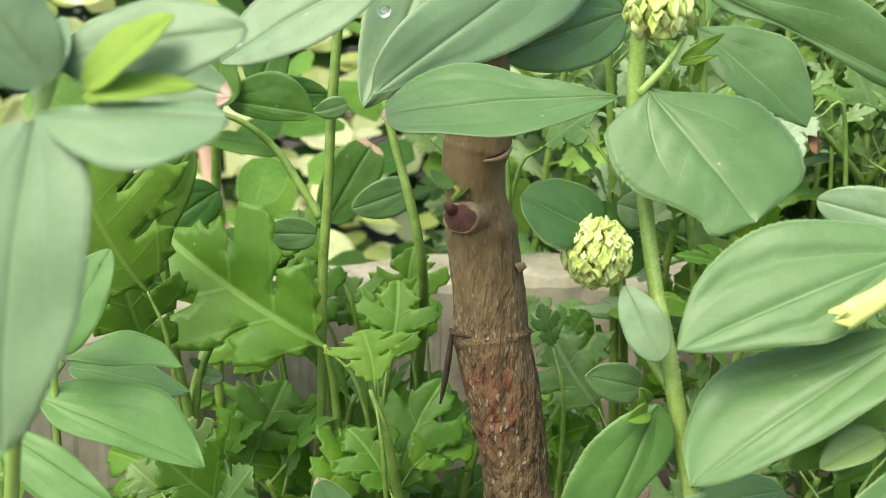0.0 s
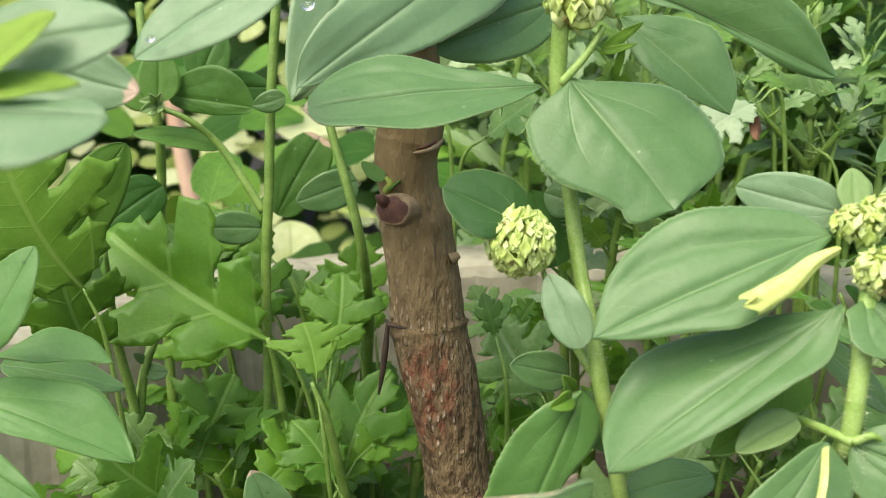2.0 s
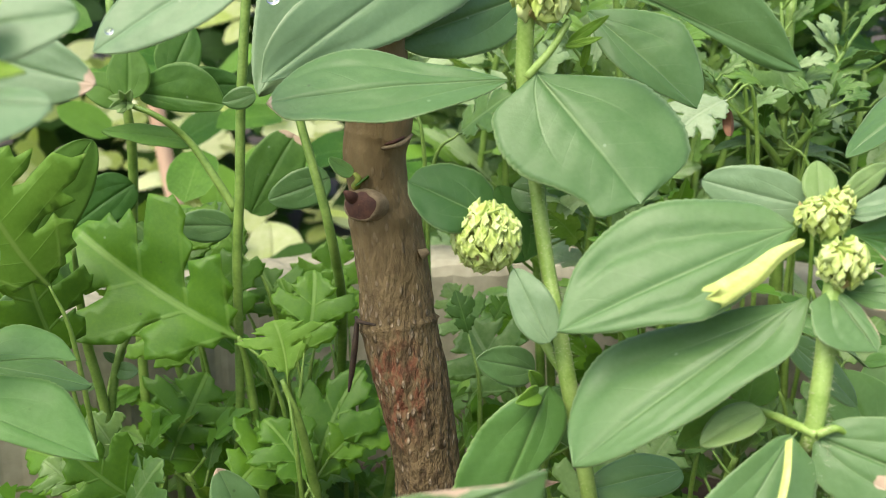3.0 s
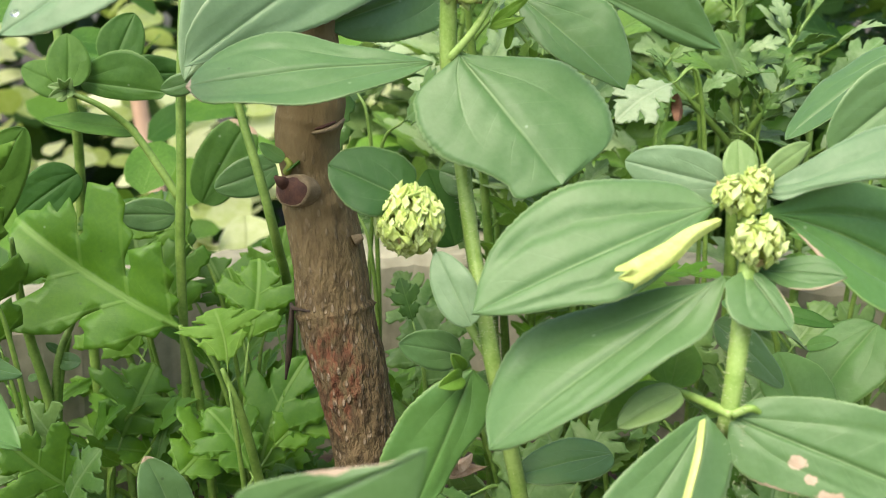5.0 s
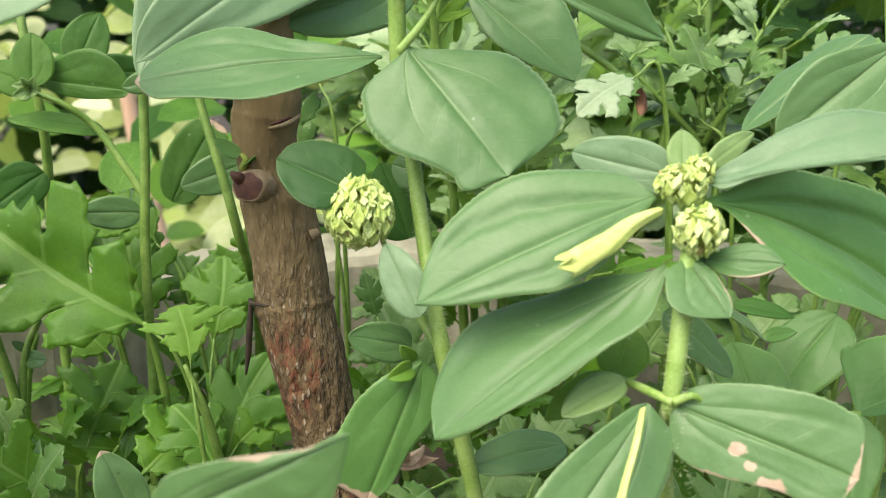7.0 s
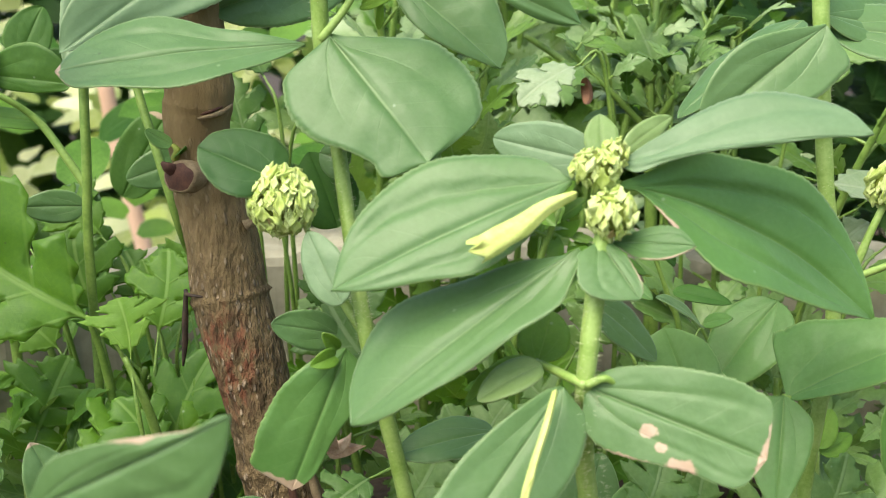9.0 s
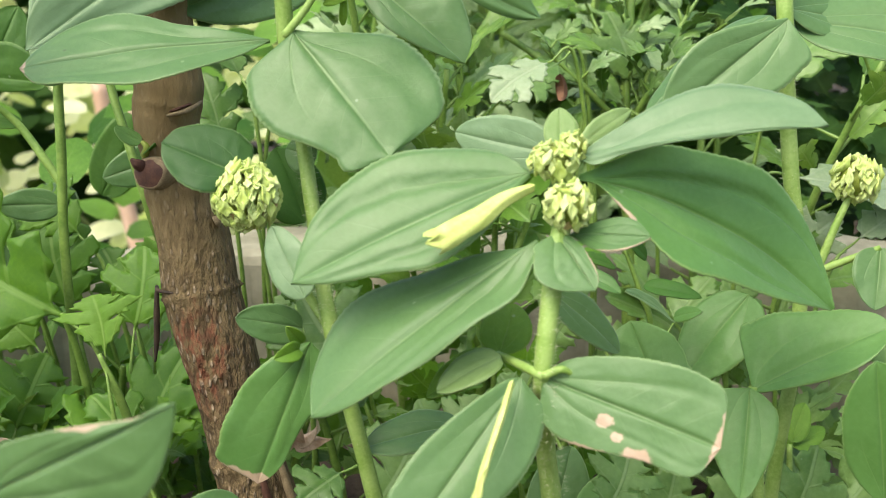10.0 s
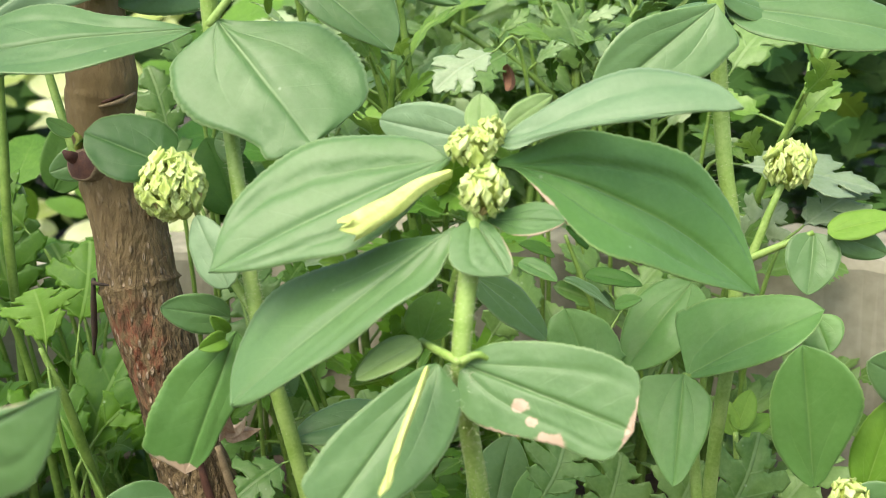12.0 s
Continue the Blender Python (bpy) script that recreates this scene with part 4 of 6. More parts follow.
leaf(spurge_c, (0.0640, 0.1300, 0.0781), (0.0482, 0.1180, 0.0618), 0.0132, (-0.759, 0.225, 0.610), shape=((0.189, 0.261, 0.292, 0.293, 0.255, 0.167, 0.067), (0.061, 0.107, 0.159, 0.199, 0.221, 0.218, 0.188)), ribs=1.0, arch=0.03, fold=0.08)
leaf(spurge_c, (0.0671, 0.1300, 0.0781), (0.0885, 0.1190, 0.0711), 0.0149, (-0.438, -0.273, -0.857), shape=((0.106, 0.187, 0.252, 0.297, 0.321, 0.313, 0.254), (0.184, 0.264, 0.272, 0.237, 0.213, 0.215, 0.166)), ribs=1.0, arch=0.03, fold=0.05, dry="holes")
leaf(spurge_c, (0.0620, 0.1420, 0.0776), (0.0508, 0.1400, 0.0723), 0.0063, (-0.366, 0.802, 0.472), k=0.95, fold=0.3, mat=YOUNG)
leaf(spurge_c, (0.0620, 0.1430, 0.0775), (0.0651, 0.1500, 0.0832), 0.0080, (0.945, -0.283, -0.166), k=0.9, mat=YOUNG)
leaf(spurge_c, (0.0709, 0.1520, 0.0846), (0.0815, 0.1500, 0.0744), 0.0075, (-0.545, -0.723, -0.425), k=0.9)
leaf(spurge_c, (0.0618, 0.1360, 0.0795), (0.0524, 0.1330, 0.0756), 0.0056, (-0.437, 0.775, 0.456), k=0.9, fold=0.2, mat=TENDER_LEAF)
bud_head(spurge_c, (0.0707, 0.141, 0.1065), 0.00377, 76, "loose cluster of opening yellow-green buds", 7, (1.05, 0.9, 0.75))
bud_head(spurge_c, (0.0736, 0.142, 0.1084), 0.00225, 30, "small tuft of pale buds", 8)
bud_head(spurge_c, (0.0717, 0.135, 0.1009), 0.00365, 78, "round yellow-green bud head", 9)

hairs(spurge_c, [(0.0696, 0.134, 0.094), (0.0687, 0.132, 0.0889), (0.0671, 0.129, 0.0786), (0.0677, 0.128, 0.0692), (0.0686, 0.128, 0.0582)], 0.0014, 420, 3)

spurge_r = thing("spurge_plant", (0.125, 0.175, 0), "tall spurge plant with a thin stalked bud head", "weed plant", "spurge plants")
tube(spurge_r, "stem", [(0.1165, 0.18, 0.1368), (0.1165, 0.178, 0.1233), (0.1167, 0.177, 0.1126), (0.1175, 0.176, 0.0967), (0.1191, 0.175, 0.0823), (0.1189, 0.174, 0.0689), (0.1168, 0.172, 0.0588), (0.1147, 0.172, 0.0446), (0.114, 0.175, 0.0247)], [0.00157, 0.00148, 0.00149, 0.00151, 0.00143, 0.00134, 0.00134, 0.00136, 0.00141])
tube(spurge_r, "flower_stalk", [(0.1191, 0.175, 0.0728), (0.1224, 0.174, 0.0813), (0.125, 0.174, 0.0879), (0.1283, 0.175, 0.0942)], [0.00083, 0.00081, 0.00071, 0.00060])
tube(spurge_r, "side_shoot", [(0.1191, 0.175, 0.0782), (0.1252, 0.172, 0.0816), (0.1315, 0.17, 0.0845)], [0.00072, 0.00070, 0.00050])
leaf(spurge_r, (0.1141, 0.1700, 0.1244), (0.0923, 0.1650, 0.1090), 0.0146, (-0.666, 0.213, 0.715), ribs=1.5, shape=((0.247, 0.293, 0.302, 0.257, 0.208, 0.147, 0.055), (0.043, 0.108, 0.183, 0.234, 0.228, 0.177, 0.099)), fold=0.25)
leaf(spurge_r, (0.1207, 0.198, 0.1252), (0.096, 0.196, 0.1074), 0.0152, (-0.19, 0.97, 0.154), k=1)
leaf(spurge_r, (0.1193, 0.182, 0.124), (0.155, 0.176, 0.1162), 0.0148, (-0.265, -0.648, -0.714), k=0.95)
leaf(spurge_r, (0.1315, 0.17, 0.0845), (0.1286, 0.165, 0.0747), 0.0091, (-0.921, 0.383, 0.077), k=0.9, fold=0.3)
leaf(spurge_r, (0.1178, 0.18, 0.1262), (0.1427, 0.19, 0.1221), 0.0108, (0.085, -0.549, -0.831), k=0.95)
leaf(spurge_r, (0.1323, 0.166, 0.0852), (0.144, 0.165, 0.0874), 0.0060, (0.047, -0.784, -0.618), k=0.9, mat=YOUNG)
leaf(spurge_r, (0.1332, 0.168, 0.0848), (0.1428, 0.166, 0.0808), 0.0059, (-0.388, -0.047, -0.92), k=0.9)
bud_head(spurge_r, (0.1288, 0.175, 0.096), 0.00442, 90, "pale yellow bud head with brown gaps", 11)

hairs(spurge_r, [(0.1165, 0.178, 0.1233), (0.1167, 0.177, 0.1126), (0.1175, 0.176, 0.0967), (0.1191, 0.175, 0.0823)], 0.0015, 300, 5)

spurge_d = thing("spurge_plant", (0.118, 0.165, 0), "low spurge plant with smooth broad green leaves", "weed plant", "spurge plants")
tube(spurge_d, "stem", [(0.1073, 0.164, 0.062), (0.1086, 0.165, 0.0513), (0.1096, 0.165, 0.0304)], [0.00088, 0.00100, 0.00113])
tube(spurge_d, "stem", [(0.1275, 0.2, 0.035), (0.1286, 0.202, 0.0215), (0.1304, 0.205, 0.0062)], [0.00061, 0.00074, 0.00076])
leaf(spurge_d, (0.1074, 0.1640, 0.0617), (0.1285, 0.1570, 0.0743), 0.0180, (0.024, -0.856, -0.516), shape=((0.433, 0.47, 0.442, 0.369, 0.293, 0.208, 0.117), (0.066, 0.121, 0.169, 0.214, 0.234, 0.185, 0.094)), fold=0.2, mat=LIT_LEAF)
leaf(spurge_d, (0.1066, 0.1630, 0.0624), (0.1023, 0.1540, 0.0459), 0.0125, (-0.958, 0.278, 0.076), shape=((0.127, 0.245, 0.267, 0.252, 0.206, 0.141, 0.075), (0.32, 0.37, 0.379, 0.329, 0.254, 0.16, 0.068)), fold=0.05, mat=LIT_LEAF)
leaf(spurge_d, (0.0907, 0.1650, 0.0624), (0.0873, 0.1700, 0.0735), 0.0120, (0.975, -0.082, 0.206), shape=((0.074, 0.202, 0.371, 0.39, 0.399, 0.325, 0.221), (0.503, 0.525, 0.553, 0.503, 0.449, 0.295, 0.133)), mat=LIT_LEAF, fold=0.05)
leaf(spurge_d, (0.1182, 0.2000, 0.0687), (0.1031, 0.1950, 0.0523), 0.0163, (-0.575, 0.762, 0.297), k=0.95, mat=LIT_LEAF)
leaf(spurge_d, (0.1299, 0.165, 0.0708), (0.1307, 0.16, 0.0656), 0.0078, (-0.892, 0.236, -0.385), k=0.9, mat=LIT_LEAF)
leaf(spurge_d, (0.1279, 0.2, 0.0356), (0.1325, 0.205, 0.0424), 0.0055, (0.867, -0.404, -0.292), k=0.9, mat=YOUNG)
leaf(spurge_d, (0.1273, 0.2, 0.0344), (0.1251, 0.205, 0.0416), 0.0049, (0.92, -0.131, 0.369), k=0.9, mat=YOUNG)
leaf(spurge_d, (0.1285, 0.2, 0.0343), (0.137, 0.205, 0.0363), 0.0050, (0.505, -0.612, -0.608), k=0.9, mat=YOUNG)
leaf(spurge_d, (0.0791, 0.168, 0.0321), (0.0866, 0.17, 0.0454), 0.0109, (0.849, -0.309, -0.429), k=0.8, mat=LIT_LEAF)
leaf(spurge_d, (0.0728, 0.175, 0.03), (0.0775, 0.178, 0.0468), 0.0118, (0.955, -0.177, -0.237), k=0.85)
leaf(spurge_d, (0.0992, 0.1880, 0.0677), (0.0893, 0.1840, 0.0752), 0.0066, (-0.45, 0.7, 0.5), k=0.9, fold=0.2)
leaf(spurge_d, (0.0953, 0.1960, 0.0729), (0.1061, 0.1920, 0.0709), 0.0044, (-0.1, -0.8, -0.55), k=0.9, fold=0.2, mat=SHADED_LEAF)
leaf(spurge_d, (0.1000, 0.1900, 0.0677), (0.1045, 0.1860, 0.0698), 0.0033, (0, -0.8, -0.6), k=0.9, fold=0.2, mat=LIT_LEAF)
leaf(spurge_d, (0.0807, 0.1820, 0.0796), (0.0872, 0.1780, 0.0764), 0.0041, (-0.4, -0.7, -0.5), k=0.9, fold=0.2, mat=LIT_LEAF)
leaf(spurge_d, (0.0883, 0.1900, 0.0788), (0.0812, 0.1860, 0.0821), 0.0042, (-0.2, 0.8, 0.5), k=0.9, fold=0.2, mat=HALF_SHADED_LEAF)
leaf(spurge_d, (0.0969, 0.2000, 0.0777), (0.0917, 0.1960, 0.0829), 0.0035, (0.3, 0.7, 0.6), k=0.9, fold=0.2, mat=SHADED_LEAF)
tube(spurge_d, "stem", [(0.0919, 0.1990, 0.0806), (0.0950, 0.1980, 0.0710), (0.0978, 0.1980, 0.0580), (0.1000, 0.2000, 0.0000)], [0.0004, 0.0006, 0.0007, 0.0009], STEM_DARK)
spurge_e = thing("spurge_plant", (0.145, 0.155, 0), "spurge plant with an upright oval leaf and fresh shoots", "weed plant", "spurge plants")
tube(spurge_e, "stem", [(0.1285, 0.146, 0.0461), (0.1312, 0.148, 0.0328), (0.1366, 0.155, 0.0064)], [0.00109, 0.00131, 0.00140])
leaf(spurge_e, (0.1230, 0.1460, 0.0483), (0.1206, 0.1460, 0.0722), 0.0141, (0.921, -0.257, 0.293), shape=((0.079, 0.166, 0.231, 0.244, 0.231, 0.178, 0.089), (0.075, 0.139, 0.232, 0.319, 0.342, 0.278, 0.15)), fold=0.2, mat=LIT_LEAF)
leaf(spurge_e, (0.1414, 0.146, 0.0635), (0.1293, 0.142, 0.0703), 0.0096, (0.458, 0.112, 0.882), k=0.9)
leaf(spurge_e, (0.1308, 0.145, 0.0474), (0.1356, 0.145, 0.0633), 0.0080, (0.826, -0.506, -0.249), k=0.95, mat=YOUNG)
leaf(spurge_e, (0.1272, 0.143, 0.0477), (0.1386, 0.14, 0.0407), 0.0106, (-0.547, -0.182, -0.817), k=0.95)
bud_head(spurge_e, (0.1276, 0.143, 0.0476), 0.00320, 36, "", 13)
spurge_l = thing("spurge_plant", (-0.05, 0.12, 0), "spurge plant with drooping leaves, pale sky sheen painted in, and bright fresh shoots", "weed plant", "spurge plants")
tube(spurge_l, "stem", [(-0.0365, 0.098, 0.1316), (-0.0379, 0.096, 0.1262), (-0.0395, 0.097, 0.1204), (-0.0421, 0.1, 0.1101), (-0.048, 0.105, 0.0828), (-0.0563, 0.115, 0.0463)], [0.00081, 0.00080, 0.00071, 0.00075, 0.00082, 0.00095])
leaf(spurge_l, (-0.0376, 0.0950, 0.1273), (-0.0193, 0.0950, 0.1268), 0.0089, (-0.037, -0.766, -0.642), shape=((0.021, 0.042, 0.063, 0.078, 0.103, 0.109, 0.078), (0.072, 0.196, 0.31, 0.376, 0.368, 0.282, 0.144)), arch=0.04, mat=SHEEN_LEAF, fold=0.05)
leaf(spurge_l, (-0.0371, 0.094, 0.1269), (-0.0401, 0.088, 0.0968), 0.0154, (-0.984, 0.164, 0.065), peak=0.45, k=0.95, arch=0.05, mat=SHEEN_LEAF)
leaf(spurge_l, (-0.0333, 0.097, 0.1296), (-0.0252, 0.1, 0.1366), 0.0056, (0.625, -0.646, -0.438), peak=0.5, k=1, fold=0.3, mat=LIME_LEAF)
leaf(spurge_l, (-0.0332, 0.096, 0.129), (-0.0227, 0.098, 0.1299), 0.0054, (0.204, -0.894, -0.399), peak=0.5, k=1, fold=0.2, mat=LIME_LEAF)
leaf(spurge_l, (-0.0372, 0.102, 0.1321), (-0.0189, 0.103, 0.1354), 0.0093, (0.183, -0.496, -0.849), peak=0.55, k=0.9, mat=SHEEN_LEAF)
leaf(spurge_l, (-0.036, 0.095, 0.1302), (-0.043, 0.093, 0.1417), 0.0087, (0.775, 0.335, 0.536), peak=0.5, k=0.9, mat=SHEEN_LEAF)
leaf(spurge_l, (-0.0369, 0.098, 0.1295), (-0.0408, 0.11, 0.136), 0.0071, (0.677, -0.169, 0.717), k=1, mat=SHEEN_LEAF)
leaf(spurge_l, (-0.0473, 0.132, 0.1337), (-0.0267, 0.13, 0.1271), 0.0109, (-0.318, -0.311, -0.896), peak=0.5, k=0.9, dry="tipend", mat=SHEEN_LEAF)
leaf(spurge_l, (-0.01, 0.15, 0.1432), (-0.0315, 0.145, 0.1309), 0.0126, (-0.511, 0.53, 0.677), k=0.95, mat=SHEEN_LEAF)
spurge_m = thing("spurge_plant", (-0.06, 0.16, 0), "short spurge plant with arched pale green leaves", "weed plant", "spurge plants")
tube(spurge_m, "stem", [(-0.0626, 0.158, 0.0827), (-0.0686, 0.155, 0.074), (-0.0722, 0.156, 0.0597), (-0.0772, 0.16, 0.0343)], [0.00074, 0.00110, 0.00122, 0.00129])
tube(spurge_m, "stem", [(-0.0527, 0.156, 0.1018), (-0.0573, 0.155, 0.091), (-0.0625, 0.154, 0.0819)], [0.00027, 0.00045, 0.00063])
leaf(spurge_m, (-0.0619, 0.1580, 0.0832), (-0.0440, 0.1620, 0.0805), 0.0077, (0.121, -0.834, -0.538), shape=((0.061, 0.164, 0.291, 0.346, 0.315, 0.227, 0.09), (0.022, 0.047, 0.068, 0.047, 0.029, 0.02, 0.02)), arch=0.03, mat=LIT_LEAF)
leaf(spurge_m, (-0.0656, 0.1530, 0.0786), (-0.0385, 0.1520, 0.0668), 0.0129, (-0.178, -0.797, -0.577), shape=((0.11, 0.195, 0.261, 0.311, 0.289, 0.187, 0.076), (0.049, 0.118, 0.126, 0.104, 0.086, 0.062, 0.027)), arch=0.03, fold=0.05, mat=LIT_LEAF)
leaf(spurge_m, (-0.0693, 0.1450, 0.0770), (-0.0482, 0.1400, 0.0652), 0.0079, (-0.513, -0.525, -0.679), shape=((0.026, 0.073, 0.111, 0.118, 0.099, 0.064, 0.024), (0.043, 0.109, 0.172, 0.2, 0.18, 0.13, 0.043)), arch=0.03, fold=0.05, mat=LIT_LEAF)
leaf(spurge_m, (-0.0658, 0.168, 0.0784), (-0.0468, 0.175, 0.0712), 0.0107, (0.228, -0.926, -0.302), k=0.95)
leaf(spurge_m, (-0.0602, 0.15, 0.0865), (-0.0523, 0.155, 0.1021), 0.0091, (0.887, -0.3, -0.352), peak=0.5, k=0.95, mat=LIT_LEAF)
leaf(spurge_m, (-0.0673, 0.2000, 0.0893), (-0.0494, 0.1950, 0.1137), 0.0122, (0.811, 0.155, -0.564), peak=0.55, k=0.9, mat=HALF_SHADED_LEAF)
spurge_n = thing("spurge_plant", (-0.02, 0.12, 0), "low spurge plant with brown scorched leaf edges", "weed plant", "spurge plants")
tube(spurge_n, "stem", [(0.0077, 0.094, 0.0721), (-0.0006, 0.1, 0.05)], [0.00081, 0.00090])
tube(spurge_n, "stem", [(-0.0171, 0.16, 0.0478), (-0.0185, 0.165, 0.0264)], [0.00077, 0.00092])
leaf(spurge_n, (0.0055, 0.0940, 0.0811), (0.0264, 0.0930, 0.0905), 0.0111, (0.700, -0.085, -0.709), shape=((0.079, 0.16, 0.155, 0.119, 0.065, 0.02, 0.02), (0.205, 0.26, 0.294, 0.318, 0.323, 0.22, 0.09)), arch=0.02, dry="upper", fold=0.05)
leaf(spurge_n, (-0.0171, 0.16, 0.0478), (-0.0216, 0.16, 0.0616), 0.0086, (0.86, 0.424, 0.283), k=1, fold=0.2, dry="tipend")
leaf(spurge_n, (0.0205, 0.15, 0.0515), (0.0092, 0.14, 0.0506), 0.0106, (-0.406, 0.387, 0.828), k=0.9)
weed_g = thing("weed_plant", (-0.06, 0.215, 0), "green weed with long upright bright leaves", "weed plant")
tube(weed_g, "stem", [(-0.0585, 0.205, 0.0905), (-0.059, 0.207, 0.0804), (-0.0593, 0.21, 0.0683), (-0.0577, 0.213, 0.0517), (-0.0572, 0.22, 0.018)], [0.00046, 0.00083, 0.00109, 0.00112, 0.00119], STEM_DARK)
tube(weed_g, "side_shoot", [(-0.0571, 0.214, 0.0499), (-0.055, 0.214, 0.0618), (-0.0518, 0.216, 0.0695)], [0.00101, 0.00087, 0.00075], STEM_DARK)
leaf(weed_g, (-0.055, 0.214, 0.0611), (-0.0496, 0.212, 0.0613), 0.0040, (-0.09, -0.348, -0.933), k=0.8)
leaf(weed_g, (-0.0546, 0.214, 0.063), (-0.0571, 0.213, 0.0655), 0.0020, (0.549, 0.413, 0.727))
leaf(weed_g, (-0.0614, 0.212, 0.0575), (-0.0583, 0.211, 0.0589), 0.0017, (0.328, -0.22, -0.919))
leaf(weed_g, (-0.0607, 0.212, 0.063), (-0.058, 0.211, 0.0649), 0.0017, (0.54, -0.096, -0.836))
leaf(weed_g, (-0.0727, 0.2, 0.0774), (-0.0647, 0.2, 0.0827), 0.0069, (0.548, -0.007, -0.836))
leaf(weed_g, (-0.078, 0.22, 0.0721), (-0.0869, 0.22, 0.0929), 0.0175, (0.821, 0.448, 0.354), peak=0.5, k=1, mat=LOBED)
lobed_leaf(weed_g, (-0.0562, 0.185, 0.0871), (-0.067, 0.18, 0.115), 0.0342, (0.826, 0.405, 0.393), mat=YOUNG)
lobed_leaf(weed_g, (-0.0589, 0.195, 0.0698), (-0.0636, 0.192, 0.0927), 0.0224, (0.887, 0.399, 0.232))
weed_h = thing("weed_plant", (-0.02, 0.22, 0), "slender green-stemmed weed with round leaves", "weed plant")
tube(weed_h, "stem", [(-0.0218, 0.222, 0.1538), (-0.0232, 0.221, 0.14), (-0.0253, 0.22, 0.1188), (-0.0264, 0.219, 0.1007), (-0.028, 0.219, 0.0831), (-0.0291, 0.219, 0.0528), (-0.0319, 0.222, 0.0265), (-0.0335, 0.225, 0.0074)], [0.00106, 0.00107, 0.00109, 0.00110, 0.00112, 0.00103, 0.00106, 0.00109], STEM_DARK)
tube(weed_h, "branch", [(-0.0293, 0.2270, 0.0941), (-0.0332, 0.2280, 0.1007), (-0.0391, 0.2290, 0.1096), (-0.0451, 0.2260, 0.1156), (-0.0525, 0.2260, 0.1187)], [0.00099, 0.00098, 0.00086, 0.00070, 0.00056], STEM_DARK)
tube(weed_h, "stem", [(-0.0137, 0.215, 0.1225), (-0.0115, 0.213, 0.1132), (-0.0077, 0.21, 0.0993), (-0.0057, 0.212, 0.0867), (-0.0063, 0.23, 0.0679), (-0.0097, 0.245, 0.0336), (-0.0117, 0.25, -0.0072)], [0.00083, 0.00094, 0.00106, 0.00108, 0.00119, 0.00130, 0.00137], STEM_DARK)
leaf(weed_h, (-0.0502, 0.2300, 0.1206), (-0.0301, 0.2270, 0.1177), 0.0111, (0.008, -0.058, -0.998), shape=((0.158, 0.253, 0.353, 0.395, 0.379, 0.299, 0.142), (0.08, 0.119, 0.142, 0.144, 0.129, 0.1, 0.071)), mat=HALF_SHADED_LEAF)
leaf(weed_h, (-0.0456, 0.2450, 0.1214), (-0.0293, 0.2470, 0.1210), 0.0088, (-0.017, -0.051, -0.999), k=0.8, mat=SHADED_LEAF)
leaf(weed_h, (-0.0385, 0.2320, 0.1089), (-0.0575, 0.2260, 0.1126), 0.0066, (-0.073, 0.797, 0.6), k=0.9, mat=HALF_SHADED_LEAF)
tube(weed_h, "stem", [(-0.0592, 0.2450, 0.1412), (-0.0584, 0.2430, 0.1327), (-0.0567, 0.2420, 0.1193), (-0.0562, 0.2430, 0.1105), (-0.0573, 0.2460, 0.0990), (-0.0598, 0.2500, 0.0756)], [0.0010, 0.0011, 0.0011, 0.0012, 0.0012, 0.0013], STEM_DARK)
leaf(weed_h, (-0.0524, 0.2300, 0.1196), (-0.0616, 0.2280, 0.1241), 0.0085, (0.3, 0.55, 0.78), k=0.85, mat=HALF_SHADED_LEAF)
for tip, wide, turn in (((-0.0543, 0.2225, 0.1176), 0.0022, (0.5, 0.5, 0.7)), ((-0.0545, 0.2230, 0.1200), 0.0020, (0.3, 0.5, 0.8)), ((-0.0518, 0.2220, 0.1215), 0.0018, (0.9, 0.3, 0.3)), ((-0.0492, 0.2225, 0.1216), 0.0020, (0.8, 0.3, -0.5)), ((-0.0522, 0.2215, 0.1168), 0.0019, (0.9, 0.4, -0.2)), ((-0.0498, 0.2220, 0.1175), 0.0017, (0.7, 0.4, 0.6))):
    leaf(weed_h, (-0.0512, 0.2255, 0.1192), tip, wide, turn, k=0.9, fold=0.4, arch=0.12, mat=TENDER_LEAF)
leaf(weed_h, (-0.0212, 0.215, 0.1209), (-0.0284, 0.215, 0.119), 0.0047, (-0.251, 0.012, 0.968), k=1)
leaf(weed_h, (-0.051, 0.225, 0.1195), (-0.0509, 0.228, 0.131), 0.0093, (0.957, 0.279, -0.078), k=0.9, mat=HALF_SHADED_LEAF)
leaf(weed_h, (-0.044, 0.235, 0.1232), (-0.0392, 0.24, 0.1351), 0.0103, (0.875, 0.204, -0.439), k=0.9, mat=HALF_SHADED_LEAF)
leaf(weed_h, (-0.0322, 0.2620, 0.0871), (-0.0206, 0.2680, 0.1070), 0.0140, (0.85, 0.075, -0.521), k=0.8, tk=0.7, dry="tipend", mat=HALF_SHADED_LEAF)
leaf(weed_h, (-0.0541, 0.235, 0.0994), (-0.0669, 0.23, 0.0906), 0.0110, (-0.557, -0.047, 0.829), k=0.8, mat=SHADED_LEAF)
leaf(weed_h, (-0.0299, 0.225, 0.0908), (-0.0425, 0.22, 0.092), 0.0075, (0.018, 0.188, 0.982), k=0.95)
leaf(weed_h, (-0.009, 0.24, 0.0992), (-0.0229, 0.235, 0.095), 0.0093, (-0.307, 0.061, 0.95), k=0.8)
leaf(weed_h, (-0.0315, 0.235, 0.0855), (-0.0402, 0.24, 0.0928), 0.0108, (0.702, 0.24, 0.67), k=0.85)
